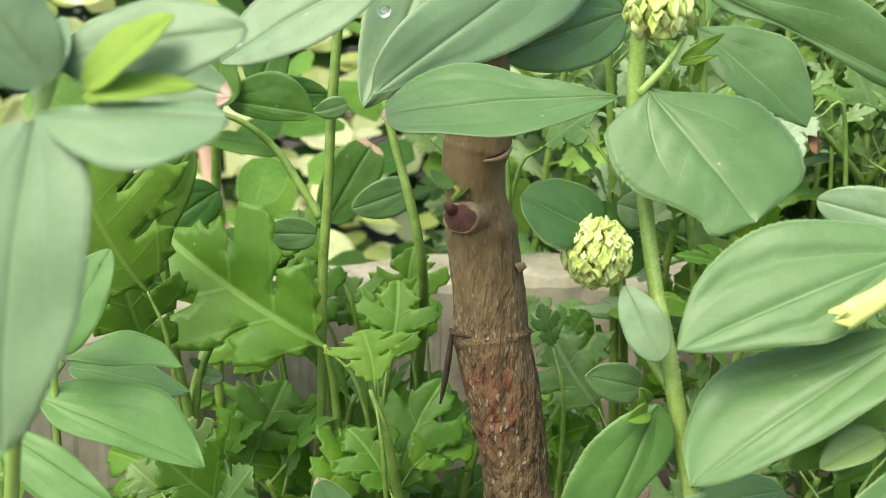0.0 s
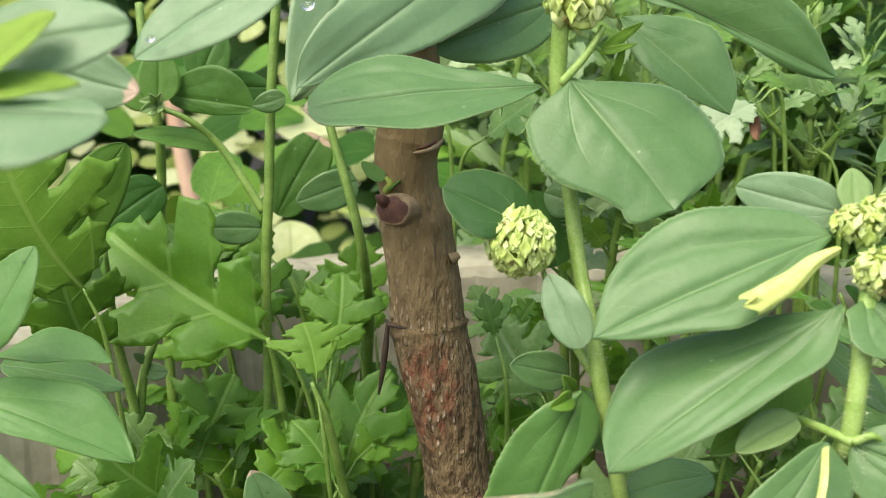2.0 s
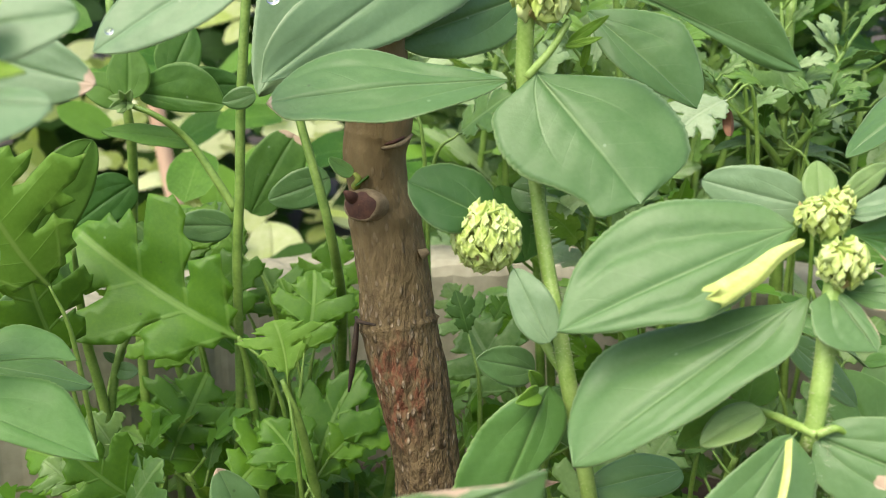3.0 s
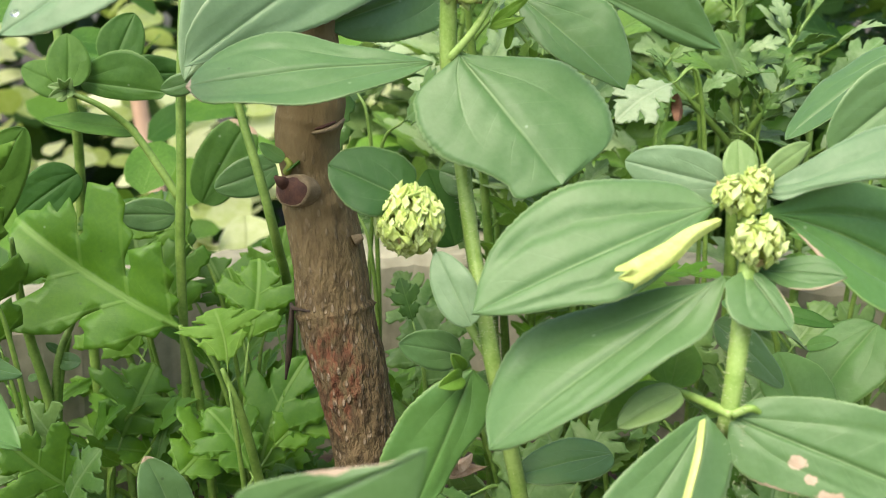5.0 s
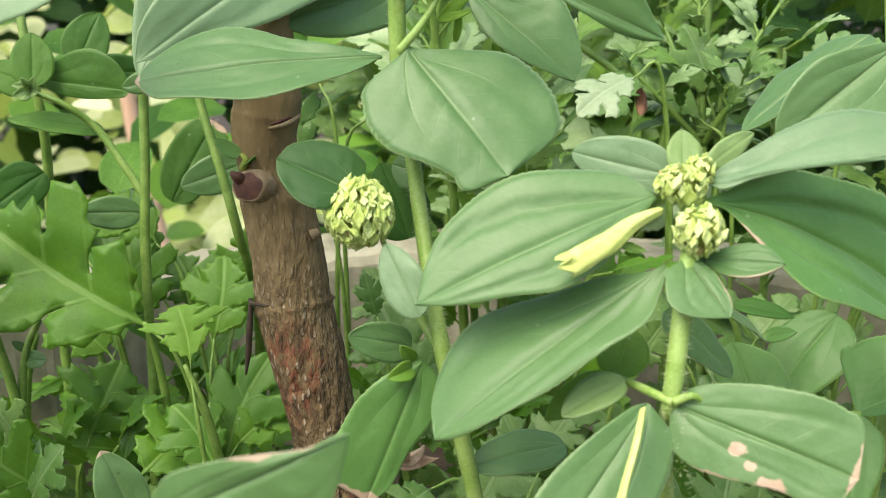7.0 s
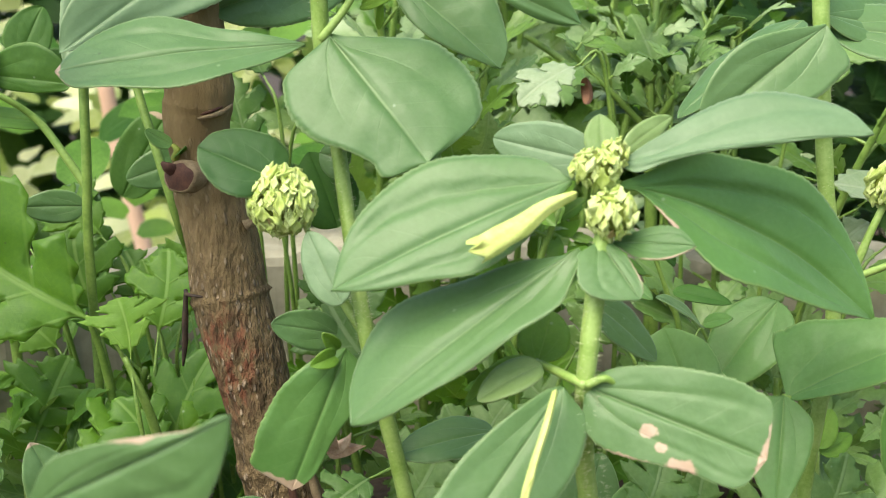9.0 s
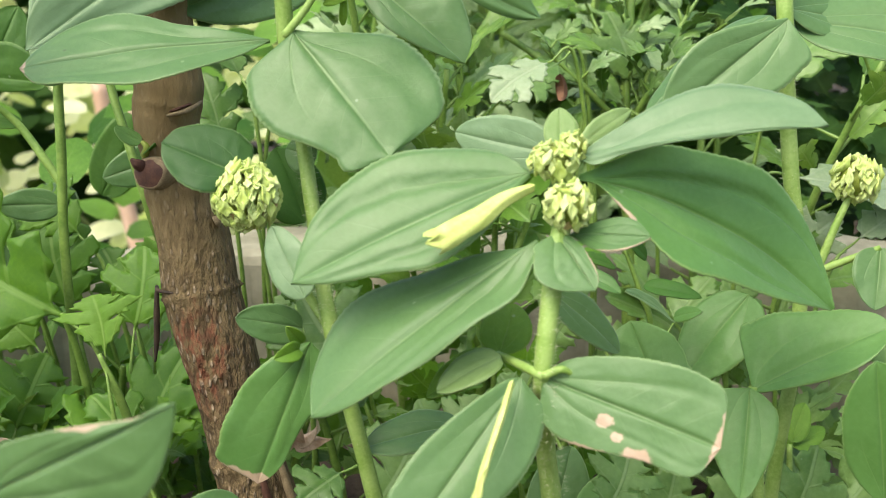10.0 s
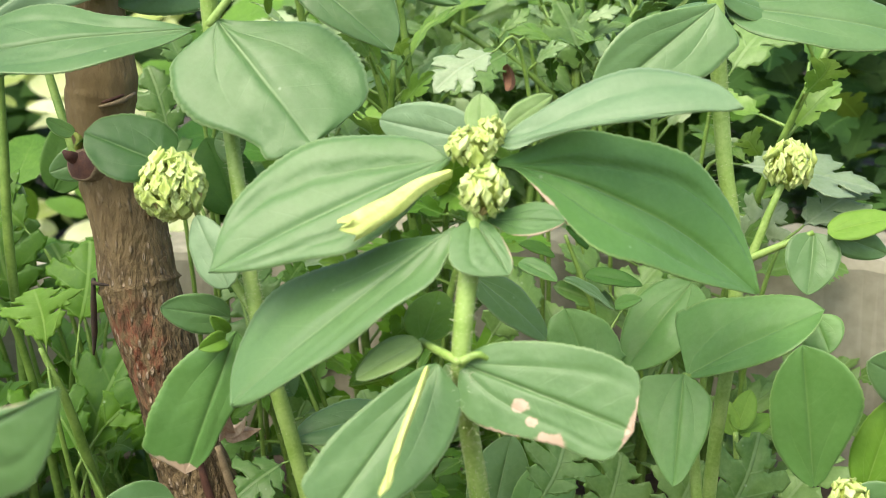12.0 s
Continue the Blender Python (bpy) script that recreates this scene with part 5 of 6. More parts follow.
chrys_p = thing("chrysanthemum_plant", (-0.02, 0.22, 0), "chrysanthemum plant with deeply lobed green leaves", "garden plant", "chrysanthemum plants")
tube(chrys_p, "leaf_stalk", [(-0.0159, 0.197, 0.064), (-0.0131, 0.197, 0.0555), (-0.0111, 0.199, 0.0434), (-0.0091, 0.203, 0.0217)], [0.00046, 0.00093, 0.00107, 0.00111], STEM_DARK)
tube(chrys_p, "leaf_stalk", [(-0.0264, 0.208, 0.07), (-0.0252, 0.211, 0.0603), (-0.0248, 0.215, 0.0428), (-0.0248, 0.22, 0.0122)], [0.00048, 0.00086, 0.00102, 0.00107], STEM_DARK)
tube(chrys_p, "leaf_stalk", [(-0.0481, 0.222, 0.0366), (-0.0495, 0.222, 0.0255), (-0.0508, 0.222, 0.0109)], [0.00093, 0.00107, 0.00122], STEM_DARK)
tube(chrys_p, "leaf_stalk", [(-0.0115, 0.205, 0.0367), (-0.0105, 0.206, 0.02)], [0.00098, 0.00113], STEM_DARK)
tube(chrys_p, "stem", [(-0.0567, 0.225, 0.0635), (-0.0604, 0.225, 0.0497), (-0.0639, 0.228, 0.0225)], [0.00105, 0.00119, 0.00137], STEM_DARK)
lobed_leaf(chrys_p, (-0.0258, 0.208, 0.0692), (-0.0616, 0.215, 0.0928), 0.0350, (0.564, 0.315, 0.763), fold=0.32)
lobed_leaf(chrys_p, (-0.0149, 0.197, 0.0618), (-0.018, 0.203, 0.075), 0.0200, (0.976, 0.145, 0.164), fan=1, mat=YOUNG)
lobed_leaf(chrys_p, (-0.0137, 0.215, 0.0635), (-0.0114, 0.222, 0.0811), 0.0189, (0.99, 0.027, -0.14))
lobed_leaf(chrys_p, (-0.0458, 0.2220, 0.0390), (-0.0383, 0.2280, 0.0553), 0.0235, (0.868, -0.023, -0.496))
lobed_leaf(chrys_p, (-0.0115, 0.205, 0.0364), (-0.0006, 0.215, 0.0603), 0.0198, (0.92, -0.117, -0.373))
lobed_leaf(chrys_p, (-0.0426, 0.19, 0.04), (-0.0564, 0.185, 0.0554), 0.0191, (0.581, 0.468, 0.666))
lobed_leaf(chrys_p, (-0.028, 0.2, 0.039), (-0.0196, 0.215, 0.0482), 0.0185, (0.833, -0.131, -0.538))
lobed_leaf(chrys_p, (-0.0585, 0.21, 0.0354), (-0.0793, 0.22, 0.0404), 0.0193, (0.42, 0.484, 0.768))
lobed_leaf(chrys_p, (-0.0434, 0.24, 0.0789), (-0.0462, 0.25, 0.0911), 0.0223, (0.978, 0.2, 0.059))
lobed_leaf(chrys_p, (-0.021, 0.235, 0.0665), (-0.0267, 0.24, 0.0775), 0.0176, (0.908, 0.185, 0.375))
lobed_leaf(chrys_p, (-0.0121, 0.2, 0.0398), (-0.0216, 0.205, 0.0525), 0.0156, (0.787, 0.46, 0.411))
lobed_leaf(chrys_p, (-0.0085, 0.205, 0.0426), (0.0036, 0.215, 0.0525), 0.0149, (0.662, -0.062, -0.747))
lobed_leaf(chrys_p, (-0.0124, 0.236, 0.063), (-0.007, 0.24, 0.0775), 0.0164, (0.94, -0.044, -0.339))
lobed_leaf(chrys_p, (-0.0434, 0.235, 0.0547), (-0.0577, 0.24, 0.0675), 0.0179, (0.689, 0.349, 0.635))
lobed_leaf(chrys_p, (-0.0094, 0.245, 0.0625), (-0.0088, 0.25, 0.0832), 0.0198, (0.999, 0.035, -0.041))
lobed_leaf(chrys_p, (-0.0291, 0.232, 0.0825), (-0.0418, 0.236, 0.0927), 0.0165, (0.653, 0.28, 0.703))
lobed_leaf(chrys_p, (-0.0474, 0.236, 0.0795), (-0.0558, 0.24, 0.0891), 0.0135, (0.775, 0.33, 0.539))
lobed_leaf(chrys_p, (-0.032, 0.24, 0.0697), (-0.0414, 0.245, 0.082), 0.0174, (0.815, 0.256, 0.519))
lobed_leaf(chrys_p, (-0.0093, 0.2280, 0.0633), (-0.0129, 0.2320, 0.0776), 0.0153, (1, 0.1, 0.2))
lobed_leaf(chrys_p, (-0.0186, 0.2320, 0.0638), (-0.0216, 0.2360, 0.0759), 0.0109, (1, 0.1, 0.2))
lobed_leaf(chrys_p, (-0.0053, 0.2350, 0.0628), (-0.0061, 0.2390, 0.0737), 0.0077, (1, 0.05, 0))
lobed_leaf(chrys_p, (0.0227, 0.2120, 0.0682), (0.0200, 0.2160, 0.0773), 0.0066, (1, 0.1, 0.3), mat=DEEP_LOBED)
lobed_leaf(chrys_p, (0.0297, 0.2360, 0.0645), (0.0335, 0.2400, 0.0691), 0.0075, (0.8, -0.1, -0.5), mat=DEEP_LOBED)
lobed_leaf(chrys_p, (0.0372, 0.3450, 0.0498), (0.0255, 0.3490, 0.0611), 0.0115, (0.6, 0.4, 0.6), mat=GREY_LOBED)
lobed_leaf(chrys_p, (-0.0458, 0.1860, 0.0410), (-0.0388, 0.1880, 0.0512), 0.0154, (0.8, -0.2, 0.5), mat=GREY_LOBED)
lobed_leaf(chrys_p, (-0.0473, 0.1900, 0.0506), (-0.0537, 0.1920, 0.0599), 0.0105, (0.8, 0.3, 0.5), mat=GREY_LOBED)
lobed_leaf(chrys_p, (-0.0609, 0.2000, 0.0397), (-0.0681, 0.2020, 0.0454), 0.0130, (0.7, 0.4, 0.5), mat=GREY_LOBED)
lobed_leaf(chrys_p, (0.0233, 0.2400, 0.0629), (0.0182, 0.2440, 0.0720), 0.0110, (0.9, 0.2, 0.3), mat=GREY_LOBED)
lobed_leaf(chrys_p, (-0.0303, 0.226, 0.0659), (-0.0354, 0.232, 0.0847), 0.0208, (0.939, 0.305, 0.157))
chrys_q = thing("chrysanthemum_plant", (0.1, 0.24, 0), "chrysanthemum plant with grey-green toothed leaves", "garden plant", "chrysanthemum plants")
tube(chrys_q, "stem", [(0.0736, 0.262, 0.1238), (0.0819, 0.26, 0.1178), (0.0901, 0.258, 0.1104), (0.1028, 0.257, 0.1042)], [0.00086, 0.00086, 0.00086, 0.00086], STEM_DARK)
tube(chrys_q, "stem", [(0.1076, 0.265, 0.1392), (0.1061, 0.262, 0.1223), (0.104, 0.257, 0.1056), (0.1038, 0.255, 0.0856), (0.1061, 0.26, 0.0254)], [0.00130, 0.00130, 0.00144, 0.00145, 0.00155], STEM_DARK)
tube(chrys_q, "stem", [(0.1228, 0.262, 0.1216), (0.1146, 0.258, 0.1122), (0.1086, 0.257, 0.1011)], [0.00072, 0.00086, 0.00101], STEM_DARK)
lobed_leaf(chrys_q, (0.0330, 0.2120, 0.0543), (0.0229, 0.2200, 0.0693), 0.0238, (0.859, 0.278, 0.430), mat=GREY_LOBED)
lobed_leaf(chrys_q, (0.0280, 0.2250, 0.0637), (0.0191, 0.2300, 0.0718), 0.0157, (0.697, 0.596, 0.399), mat=GREY_LOBED)
lobed_leaf(chrys_p, (0.0214, 0.2350, 0.1096), (0.0335, 0.2300, 0.1190), 0.0167, (0.039, -0.861, -0.508), mat=GREY_LOBED)
lobed_leaf(chrys_q, (0.1153, 0.2280, 0.0489), (0.0923, 0.2220, 0.0642), 0.0170, (0.059, 0.896, 0.440), mat=GREY_LOBED)
lobed_leaf(chrys_q, (0.0862, 0.2450, 0.1167), (0.0714, 0.2350, 0.1079), 0.0133, (-0.667, 0.501, 0.552), mat=GREY_LOBED)
lobed_leaf(chrys_q, (0.1053, 0.2550, 0.1099), (0.1000, 0.2600, 0.1282), 0.0156, (0.961, 0.006, 0.277), mat=GREY_LOBED)
lobed_leaf(chrys_q, (0.1028, 0.2500, 0.1047), (0.0877, 0.2600, 0.1175), 0.0113, (0.702, 0.626, 0.340), mat=GREY_LOBED)
lobed_leaf(chrys_q, (0.1125, 0.2550, 0.1138), (0.1250, 0.2700, 0.1273), 0.0145, (0.787, -0.615, -0.045), mat=GREY_LOBED)
lobed_leaf(chrys_q, (0.1385, 0.2400, 0.1092), (0.1570, 0.2500, 0.1228), 0.0191, (0.653, -0.624, -0.430), mat=GREY_LOBED)
lobed_leaf(chrys_q, (0.1328, 0.2150, 0.0907), (0.1619, 0.2100, 0.0836), 0.0183, (-0.258, -0.849, -0.460), mat=PALE_LOBED)
lobed_leaf(chrys_q, (0.1449, 0.2100, 0.0772), (0.1616, 0.2150, 0.0841), 0.0135, (0.430, -0.757, -0.492), mat=PALE_LOBED)
lobed_leaf(chrys_q, (0.1359, 0.2200, 0.0706), (0.1429, 0.2150, 0.0814), 0.0151, (0.342, -0.749, -0.568), mat=PALE_LOBED)
lobed_leaf(chrys_q, (0.1311, 0.2000, 0.0196), (0.1276, 0.2050, 0.0336), 0.0185, (0.908, 0.411, 0.080), mat=GREY_LOBED)
lobed_leaf(chrys_q, (0.1356, 0.1950, 0.0192), (0.1494, 0.2000, 0.0329), 0.0158, (0.541, -0.802, -0.253), mat=GREY_LOBED)
lobed_leaf(chrys_q, (0.0810, 0.1600, 0.0426), (0.0860, 0.1650, 0.0517), 0.0139, (0.898, -0.280, -0.340), mat=GREY_LOBED)
lobed_leaf(chrys_q, (0.0394, 0.1800, 0.0357), (0.0491, 0.1850, 0.0517), 0.0187, (0.795, -0.514, -0.322), mat=GREY_LOBED)
lobed_leaf(chrys_q, (0.0549, 0.1900, 0.0397), (0.0486, 0.1950, 0.0516), 0.0150, (0.814, 0.544, 0.203), mat=GREY_LOBED)
lobed_leaf(chrys_q, (0.0335, 0.1800, 0.0432), (0.0253, 0.1750, 0.0391), 0.0129, (-0.619, 0.616, 0.487), mat=GREY_LOBED)
lobed_leaf(chrys_q, (0.0868, 0.2100, 0.0605), (0.0790, 0.2150, 0.0712), 0.0149, (0.781, 0.536, 0.319), mat=GREY_LOBED)
lobed_leaf(chrys_q, (0.1058, 0.2250, 0.0605), (0.0949, 0.2300, 0.0722), 0.0185, (0.558, 0.812, 0.173), mat=GREY_LOBED)
lobed_leaf(chrys_p, (0.0049, 0.2380, 0.1005), (0.0006, 0.2430, 0.1182), 0.0146, (0.924, 0.363, 0.122), mat=GREY_LOBED)
lobed_leaf(chrys_p, (0.0090, 0.2350, 0.0899), (0.0013, 0.2400, 0.1025), 0.0126, (0.842, 0.410, 0.351), mat=GREY_LOBED)
lobed_leaf(chrys_p, (0.0102, 0.2400, 0.1171), (0.0049, 0.2450, 0.1278), 0.0119, (0.755, 0.652, 0.070), mat=GREY_LOBED)
lobed_leaf(chrys_q, (0.0759, 0.2000, 0.0596), (0.0828, 0.2000, 0.0691), 0.0128, (0.762, -0.336, -0.554), mat=GREY_LOBED)
lobed_leaf(chrys_q, (0.0745, 0.2150, 0.0657), (0.0856, 0.2200, 0.0681), 0.0126, (0.447, -0.824, -0.348), mat=GREY_LOBED)
lobed_leaf(chrys_q, (0.1060, 0.2150, 0.0587), (0.1162, 0.2200, 0.0680), 0.0146, (0.617, -0.734, -0.282), mat=GREY_LOBED)
lobed_leaf(chrys_q, (0.1264, 0.2200, 0.0557), (0.1207, 0.2250, 0.0666), 0.0143, (0.840, 0.501, 0.209), mat=GREY_LOBED)
lobed_leaf(chrys_q, (0.0875, 0.1900, 0.0537), (0.0991, 0.1950, 0.0598), 0.0125, (0.560, -0.598, -0.574), mat=GREY_LOBED)
lobed_leaf(chrys_q, (0.0547, 0.1800, 0.0474), (0.0609, 0.1850, 0.0555), 0.0120, (0.811, -0.493, -0.316), mat=GREY_LOBED)
lobed_leaf(chrys_q, (0.0736, 0.2000, 0.0453), (0.0661, 0.2050, 0.0526), 0.0120, (0.758, 0.269, 0.594), mat=GREY_LOBED)
lobed_leaf(chrys_q, (0.0959, 0.1900, 0.0200), (0.1019, 0.1950, 0.0343), 0.0165, (0.928, -0.185, -0.325), mat=GREY_LOBED)
lobed_leaf(chrys_q, (0.1094, 0.1850, 0.0204), (0.1177, 0.1900, 0.0336), 0.0161, (0.858, -0.269, -0.438), mat=GREY_LOBED)
lobed_leaf(chrys_q, (0.1177, 0.1780, 0.0253), (0.1269, 0.1830, 0.0421), 0.0166, (0.885, -0.137, -0.444), mat=GREY_LOBED)
lobed_leaf(chrys_q, (0.0807, 0.2240, 0.1173), (0.0671, 0.2180, 0.1097), 0.0125, (-0.559, 0.696, 0.450), mat=PALE_LOBED)

# pale yellow faded petals that lie on the leaves
def petal(name, points, widths, label):
    """A curled, ragged strip lying along the points."""
    line = spline(points, 8)
    verts, faces, n = [], [], len(line)
    for q, (p, at) in enumerate(line):
        d = (line[min(q + 1, n - 1)][0] - line[max(q - 1, 0)][0]).normalized()
        x = d.cross(Vector((0, -1, 0.4))).normalized()
        z = x.cross(d)
        i = min(int(at), len(widths) - 2)
        w = widths[i] + (widths[i + 1] - widths[i]) * (at - i)
        for k2 in range(9):
            v = k2 / 4 - 1
            jag = 0.0013 * noise.noise(Vector((k2 * 2.1, 0.2 * q, 4))) * max(0.0, q / n - 0.55) * 2.2
            verts.append(p + x * (w / 2 * v + jag) + d * jag * 2 + z * (0.00010 * math.cos(v * 7 + 0.2 * q) - 0.0008 * v * v))
    m = len(verts)
    verts += [p + Vector((0, 0.0003, -0.0002)) for p in verts]
    for q in range(n - 1):
        for k2 in range(8):
            a = q * 9 + k2
            faces.append((a, a + 1, a + 10, a + 9))
            faces.append((m + a, m + a + 9, m + a + 10, m + a + 1))
    return tagged(part(name, verts, faces, PETAL), label, "petal")


petal("faded_petal", [(0.0676, 0.139, 0.1034), (0.0631, 0.136, 0.1023), (0.0588, 0.133, 0.1001), (0.053, 0.131, 0.0975)], [0.0012, 0.0022, 0.0032, 0.0034], "curled pale yellow faded petal lying on a spurge leaf")
petal("faded_petal", [(0.0626, 0.126, 0.0793), (0.0607, 0.121, 0.0764), (0.0583, 0.117, 0.072), (0.0565, 0.114, 0.0676)], [0.0008, 0.0010, 0.0010, 0.0006], "narrow pale yellow strip lying along a leaf's midrib")

def water_drop(at, radius, normal):
    """A flattened bead of clear water."""
    v, f = lathe_ball(radius, 10, 16, 0.55)
    m = Matrix.Translation(at) @ Vector(normal).to_track_quat("Z", "Y").to_matrix().to_4x4()
    return tagged(part("water_drop", [m @ Vector(p) for p in v], f, WATER), "clear round water drop lying on a leaf", "water drop", "water drops")


water_drop((-0.0103, 0.1735, 0.1387), 0.00122, (-0.1, -0.8, 0.6))
water_drop((-0.0284, 0.143, 0.1337), 0.00062, (0, -0.7, 0.7))

low_yellow = thing("yellow_leaf", (-0.0666, 0.5, 0.0213), "bright pale yellow leaf standing low on the soil", "leaf")
leaf(low_yellow, (-0.0642, 0.488, 0.0164), (-0.0691, 0.518, 0.0378), 0.02967, (0.95, 0.2, 0.1), k=0.85, mat=SUNLIT_YELLOW_LEAF)
tube(low_yellow, "stem", [(-0.0646, 0.490, 0.0178), (-0.0633, 0.490, -0.0100)], [0.0012, 0.0014])

# dry leaf hanging at the foot of the spurge
dry_leaf = thing("dry_leaf", (0.0316, 0.15, 0.0616), "curled pale brown dry leaf caught on the stem", "dry leaf")
leaf(dry_leaf, (0.0283, 0.156, 0.0588), (0.0298, 0.152, 0.0672), 0.0026, (0.9, 0.2, 0.3), fold=0.9, arch=0.1, peak=0.25, tk=1.6, mat=DRY)
leaf(dry_leaf, (0.028, 0.156, 0.0598), (0.0352, 0.152, 0.0616), 0.0030, (0.2, 0.5, 0.8), fold=0.8, arch=0.12, peak=0.2, tk=1.7, mat=DRY)
leaf(dry_leaf, (0.0286, 0.155, 0.0599), (0.0329, 0.152, 0.0638), 0.0026, (0.5, 0.3, 0.8), fold=0.5, arch=0.1, mat=DRY)
withered = thing("withered_leaf", (0.0841, 0.236, 0.1119), "small rust-brown withered leaf hanging on a stem", "dry leaf")
leaf(withered, (0.0850, 0.238, 0.1140), (0.0847, 0.236, 0.1078), 0.0030, (0.9, 0.3, 0), fold=0.7, arch=0.4, bend=0.30, k=0.8, mat=RUST)

cane = thing("bamboo_cane", (-0.1892, 0.9000, -0.1900), "thin pinkish bamboo cane stuck upright in the soil", "cane")
tube(cane, "cane", [(-0.2280, 0.9000, 0.0940), (-0.2231, 0.9000, 0.0370), (-0.2120, 0.9000, -0.0372), (-0.1892, 0.9000, -0.1900)], [0.0072, 0.0074, 0.0076, 0.0078], CANE, ground=False)

# ---- chrysanthemum shoots ----
def small_lobed_leaf(parent, base, tip, width, side, material):
    LEAF_COUNT[0] += 1
    seed = LEAF_COUNT[0]
    v, f, c = lobed_blade(base, tip, width * 1.1, side, 0.10, 0.3, seed, "small", 0.0, 0.05)
    return finish_blade(part("leaf", v, f, material, parent), c)


def chrysanthemum_shoot(x, y, height, count, seed, label, material, length=(0.018, 0.030), bare=0.25):
    """One upright shoot with lobed leaves turning round the stem."""
    rnd = random.Random(seed)
    ob = thing("chrysanthemum_plant", (x, y, 0), label, "garden plant", "chrysanthemum plants")
    lean = Vector((rnd.uniform(-0.25, 0.25), rnd.uniform(-0.2, 0.1), 0))
    line = [Vector((x, y, 0)) + Vector((lean.x * q * q, lean.y * q * q, q)) * height for q in (1.0, 0.75, 0.5, 0.25, 0.0)]
    tube(ob, "stem", line, [0.0007, 0.0010, 0.0012, 0.0013, 0.0014], STEM_DARK, ring=8)
    for i in range(count):
        q = bare + (1 - bare) * (i + rnd.random()) / count
        p = Vector((x, y, 0)) + Vector((lean.x * q * q, lean.y * q * q, q)) * height
        g = i * 2.4 + rnd.uniform(-0.4, 0.4) + seed
        ln = rnd.uniform(*length) * (1.15 - 0.6 * max(0.0, q - 0.5))
        up = rnd.uniform(0.0, 1.2) + 1.2 * max(0.0, q - 0.6)
        a = Vector((math.cos(g), math.sin(g), up)).normalized()
        s = a.cross(Vector((rnd.uniform(-0.7, 0.7), -0.6 + rnd.uniform(-0.6, 0.6), 0.9))).normalized()
        start = p + a * 0.006
        tube(ob, "leaf_stalk", [p, p.lerp(start, 0.5), start + a * 0.001], [0.0005, 0.0004, 0.0004], STEM_DARK, ground=False, ring=6)
        small_lobed_leaf(ob, start, start + a * ln - Vector((0, 0, 0.15 * ln)), ln * rnd.uniform(0.26, 0.58), s, material)
    return ob


BED_PART = leaf_material("shoot_leaf", (0.10, 0.22, 0.045), (0.39, 0.50, 0.25), (0.30, 0.42, 0.2), veins=5.0, vein_strength=0.5, gloss=0.36, lobed=True)
BED_GREEN = leaf_material("fresh_shoot_leaf", (0.06, 0.165, 0.014), (0.23, 0.39, 0.06), (0.24, 0.37, 0.12), veins=5.0, vein_strength=0.5, gloss=0.36, lobed=True)

def leafy_branch(parent, points, radii, count, seed, length, materials):
    """One thin branch with narrow lobed leaves turning round it, each on a short stalk."""
    rnd = random.Random(seed)
    tube(parent, "branch", points, radii, STEM_DARK, ring=8, ground=False)
    line = spline(points, 10)
    for i in range(count):
        at = 0.12 + 0.88 * (i + rnd.random()) / count
        p = line[min(int(at * (len(line) - 1)), len(line) - 1)][0]
        g = i * 2.4 + rnd.uniform(-0.5, 0.5)
        a = Vector((math.cos(g), 0.6 * math.sin(g), rnd.uniform(-0.1, 1.0) + 0.6 * at)).normalized()
        up = Vector((rnd.uniform(-0.6, 0.6), rnd.uniform(-0.9, 0.1), rnd.uniform(0.4, 1.0)))
        s = a.cross(up).normalized()
        ln = rnd.uniform(*length) * (1.1 - 0.4 * at)
        start = p + a * 0.003
        tube(parent, "leaf_stalk", [p, p.lerp(start, 0.5), start + a * 0.001], [0.0004, 0.0004, 0.0003], STEM_DARK, ground=False, ring=6)
        LEAF_COUNT[0] += 1
        v, f, c = lobed_blade(start, start + a * ln - Vector((0, 0, 0.25 * ln)), ln * rnd.uniform(0.34, 0.62), s, 0.12, 0.25, LEAF_COUNT[0], "small", 0.00015, 0.04)
        finish_blade(part("leaf", v, f, rnd.choice(materials), parent), c)


NODE = Vector((0.1041, 0.2550, 0.0979))
leafy = thing("chrysanthemum_plant", (NODE.x, NODE.y + 0.004, 0), "bushy chrysanthemum with narrow pale-backed leaves on spreading branches", "garden plant", "chrysanthemum plants")
tube(leafy, "stem", [NODE, NODE + Vector((0.0008, 0.002, -0.04)), Vector((NODE.x + 0.001, NODE.y + 0.004, 0.0))], [0.0013, 0.0015, 0.0016], STEM_DARK)
for q, (end, mid, count) in enumerate((
        ((0.0822, 0.2480, 0.1201), (0.0945, 0.2500, 0.1080), 9),
        ((0.1039, 0.2620, 0.1385), (0.1044, 0.2580, 0.1191), 11),
        ((0.1270, 0.2680, 0.1325), (0.1147, 0.2620, 0.1158), 9),
        ((0.1122, 0.2450, 0.1140), (0.1072, 0.2480, 0.1065), 9),
        ((0.0980, 0.2750, 0.1291), (0.1028, 0.2660, 0.1131), 8))):
    leafy_branch(leafy, [NODE, Vector(mid), Vector(end)], [0.0010, 0.0008, 0.0004], count, 300 + q, (0.011, 0.019), (BED_GREEN, GREY_LOBED, GREY_LOBED, BED_PART))

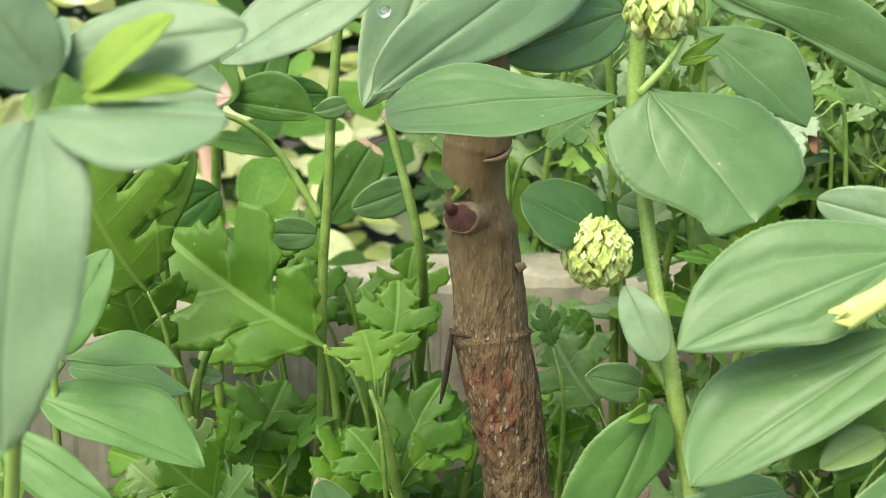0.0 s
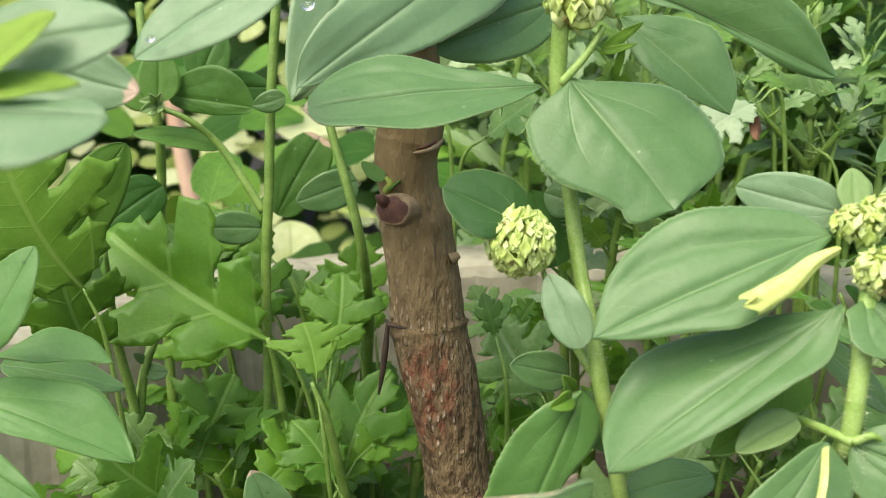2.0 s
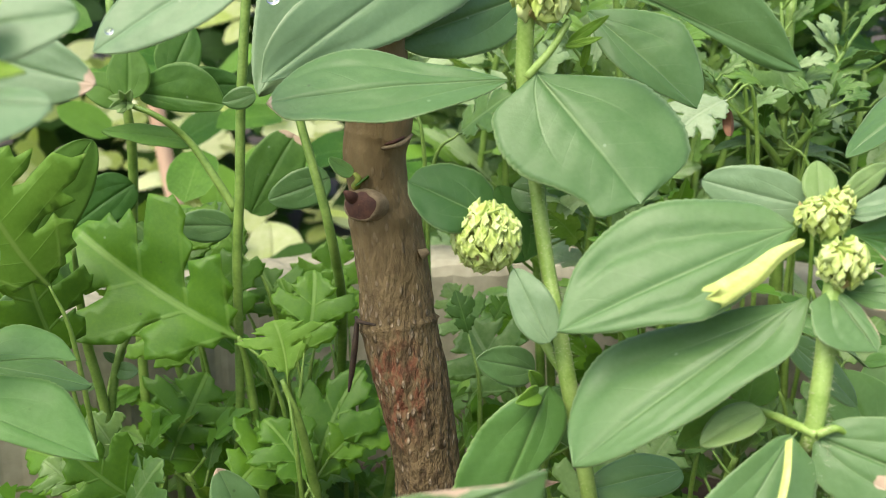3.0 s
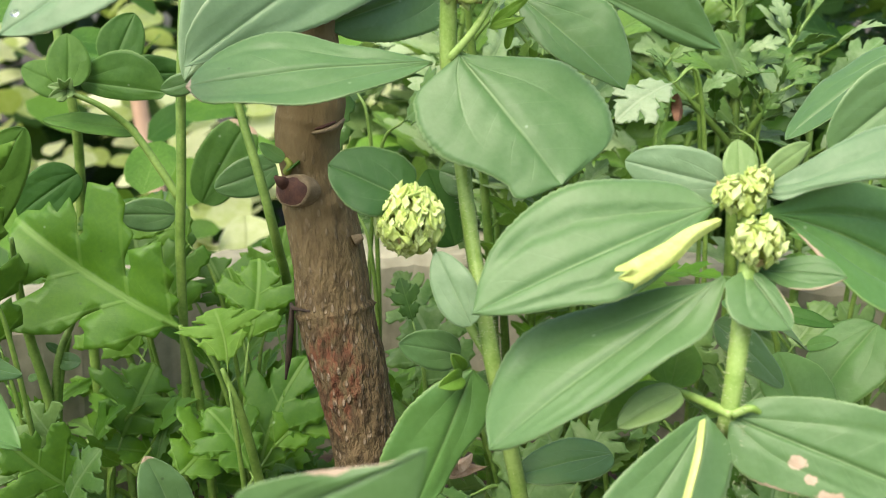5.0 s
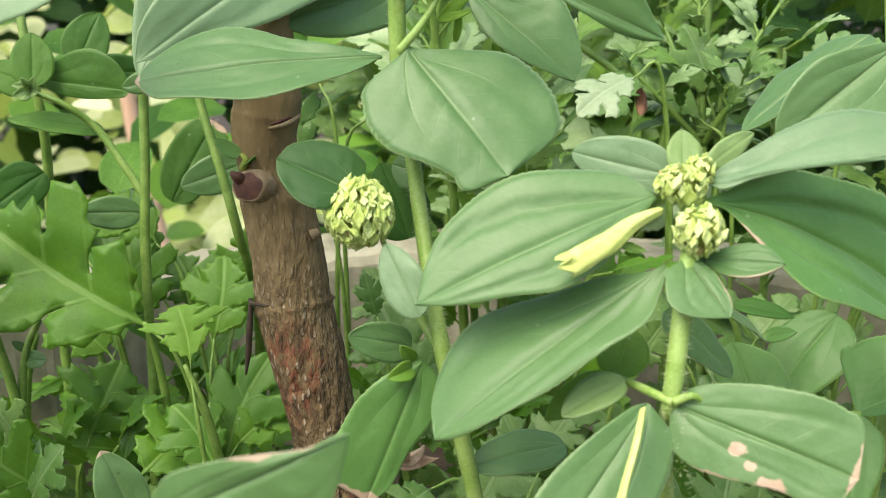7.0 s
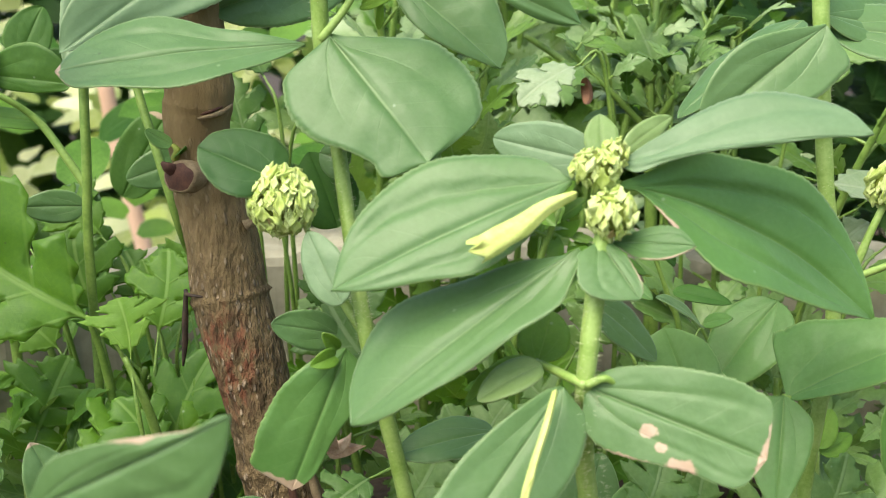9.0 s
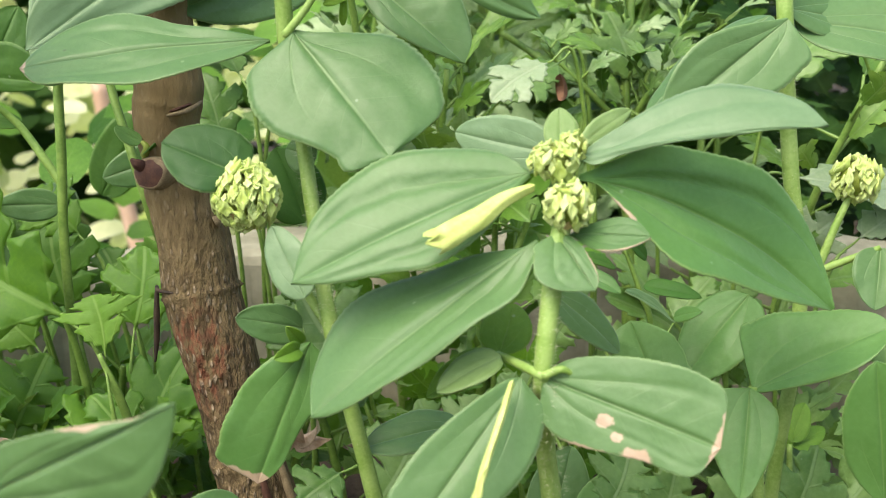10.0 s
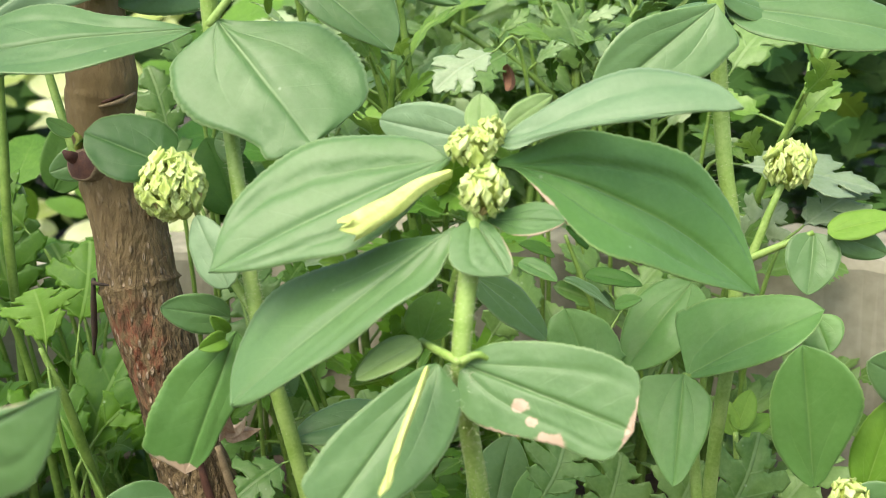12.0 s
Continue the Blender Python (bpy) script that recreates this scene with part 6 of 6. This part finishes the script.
shoots = random.Random(5)
for i in range(16):
    x = 0.035 + 0.0068 * i + shoots.uniform(-0.004, 0.004)
    if 0.074 < x < 0.115 or i % 3 == 0:
        continue
    chrysanthemum_shoot(x, 0.238 + 0.024 * shoots.random(), 0.115 + 0.045 * shoots.random(), 15, 40 + i, "leafy grey-green chrysanthemum shoot", BED_PART if i % 2 else BED_GREEN, (0.014, 0.026), bare=0.45)
for i in range(22):
    x = 0.03 + 0.0062 * i + shoots.uniform(-0.006, 0.006)
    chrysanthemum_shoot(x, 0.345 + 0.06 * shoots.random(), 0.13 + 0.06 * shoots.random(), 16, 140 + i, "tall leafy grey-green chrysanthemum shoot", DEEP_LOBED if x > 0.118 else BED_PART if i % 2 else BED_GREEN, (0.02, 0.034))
for i in range(15):
    x = -0.105 + 0.0125 * i + shoots.uniform(-0.004, 0.004)
    if -0.082 < x < -0.047 or -0.026 < x < 0.034:
        continue
    chrysanthemum_shoot(x, (0.232 if x > -0.08 else 0.185) + 0.028 * shoots.random(), (0.048 if x < 0.004 else 0.075) + 0.022 * shoots.random(), 11, 80 + i, "low green chrysanthemum shoot with lobed leaves", LOBED, bare=0.1)
for i in range(19):
    x = -0.072 + 0.0124 * i + shoots.uniform(-0.003, 0.003)
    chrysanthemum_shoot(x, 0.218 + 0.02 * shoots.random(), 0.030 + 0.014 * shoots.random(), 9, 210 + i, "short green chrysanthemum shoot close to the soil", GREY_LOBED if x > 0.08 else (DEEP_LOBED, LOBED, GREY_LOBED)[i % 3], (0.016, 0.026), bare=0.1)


# ---- beds ----
def bed_place(r):
    y = r.uniform(0.40, 0.6)
    return r.uniform(0.0, 0.2), y, ground_z(y) + r.uniform(0.0, 0.19 - ground_z(y))


def left_place(r):
    y = 0.36 + 0.45 * r.random() ** 1.3
    return r.uniform(-0.75 * y - 0.05, 0.1), y, ground_z(y) + r.uniform(0.0, 0.03)


tagged(foliage("chrysanthemum_bed", 1500, bed_place, (0.018, 0.032), "lobed", BED_LEAF, 21), "dense bed of grey-green lobed chrysanthemum leaves", "foliage", kind="stuff")
tagged(foliage("dark_shrub", 1800, lambda r: (r.uniform(0.165, 0.5), r.uniform(0.34, 0.55), r.uniform(0.0, 0.2)), (0.016, 0.030), "lobed", SHADED_SHRUB_LEAF, 26), "leafy shrub with deep shade painted into its dark green", "shrub", kind="stuff")
tagged(foliage("low_weeds", 800, left_place, (0.02, 0.04), "ovate", SHADED_LOW_LEAF, 24), "low green weeds growing over the soil, shade painted into their leaves", "foliage", kind="stuff")
tagged(foliage("green_weeds", 130, lambda r: (r.uniform(-0.42, 0.03), r.uniform(0.30, 0.52), r.uniform(0.0, 0.20)), (0.016, 0.034), "ovate", WEED_LEAF, 31), "tall green weeds with oval leaves behind the kerb", "foliage", kind="stuff")


def yard_place(r):
    y = r.uniform(0.95, 1.4)
    return r.uniform(-0.95, 0.1), y, ground_z(y) + 0.52 * r.random() ** 0.9


# far weeds look sunlit through their pale colour alone
tagged(foliage("yellowing_weeds", 900, yard_place, (0.03, 0.06), "ovate", SUNLIT_YELLOW_LEAF, 22), "weeds in the lower yard, sunlight painted into their pale yellow", "foliage", kind="stuff")
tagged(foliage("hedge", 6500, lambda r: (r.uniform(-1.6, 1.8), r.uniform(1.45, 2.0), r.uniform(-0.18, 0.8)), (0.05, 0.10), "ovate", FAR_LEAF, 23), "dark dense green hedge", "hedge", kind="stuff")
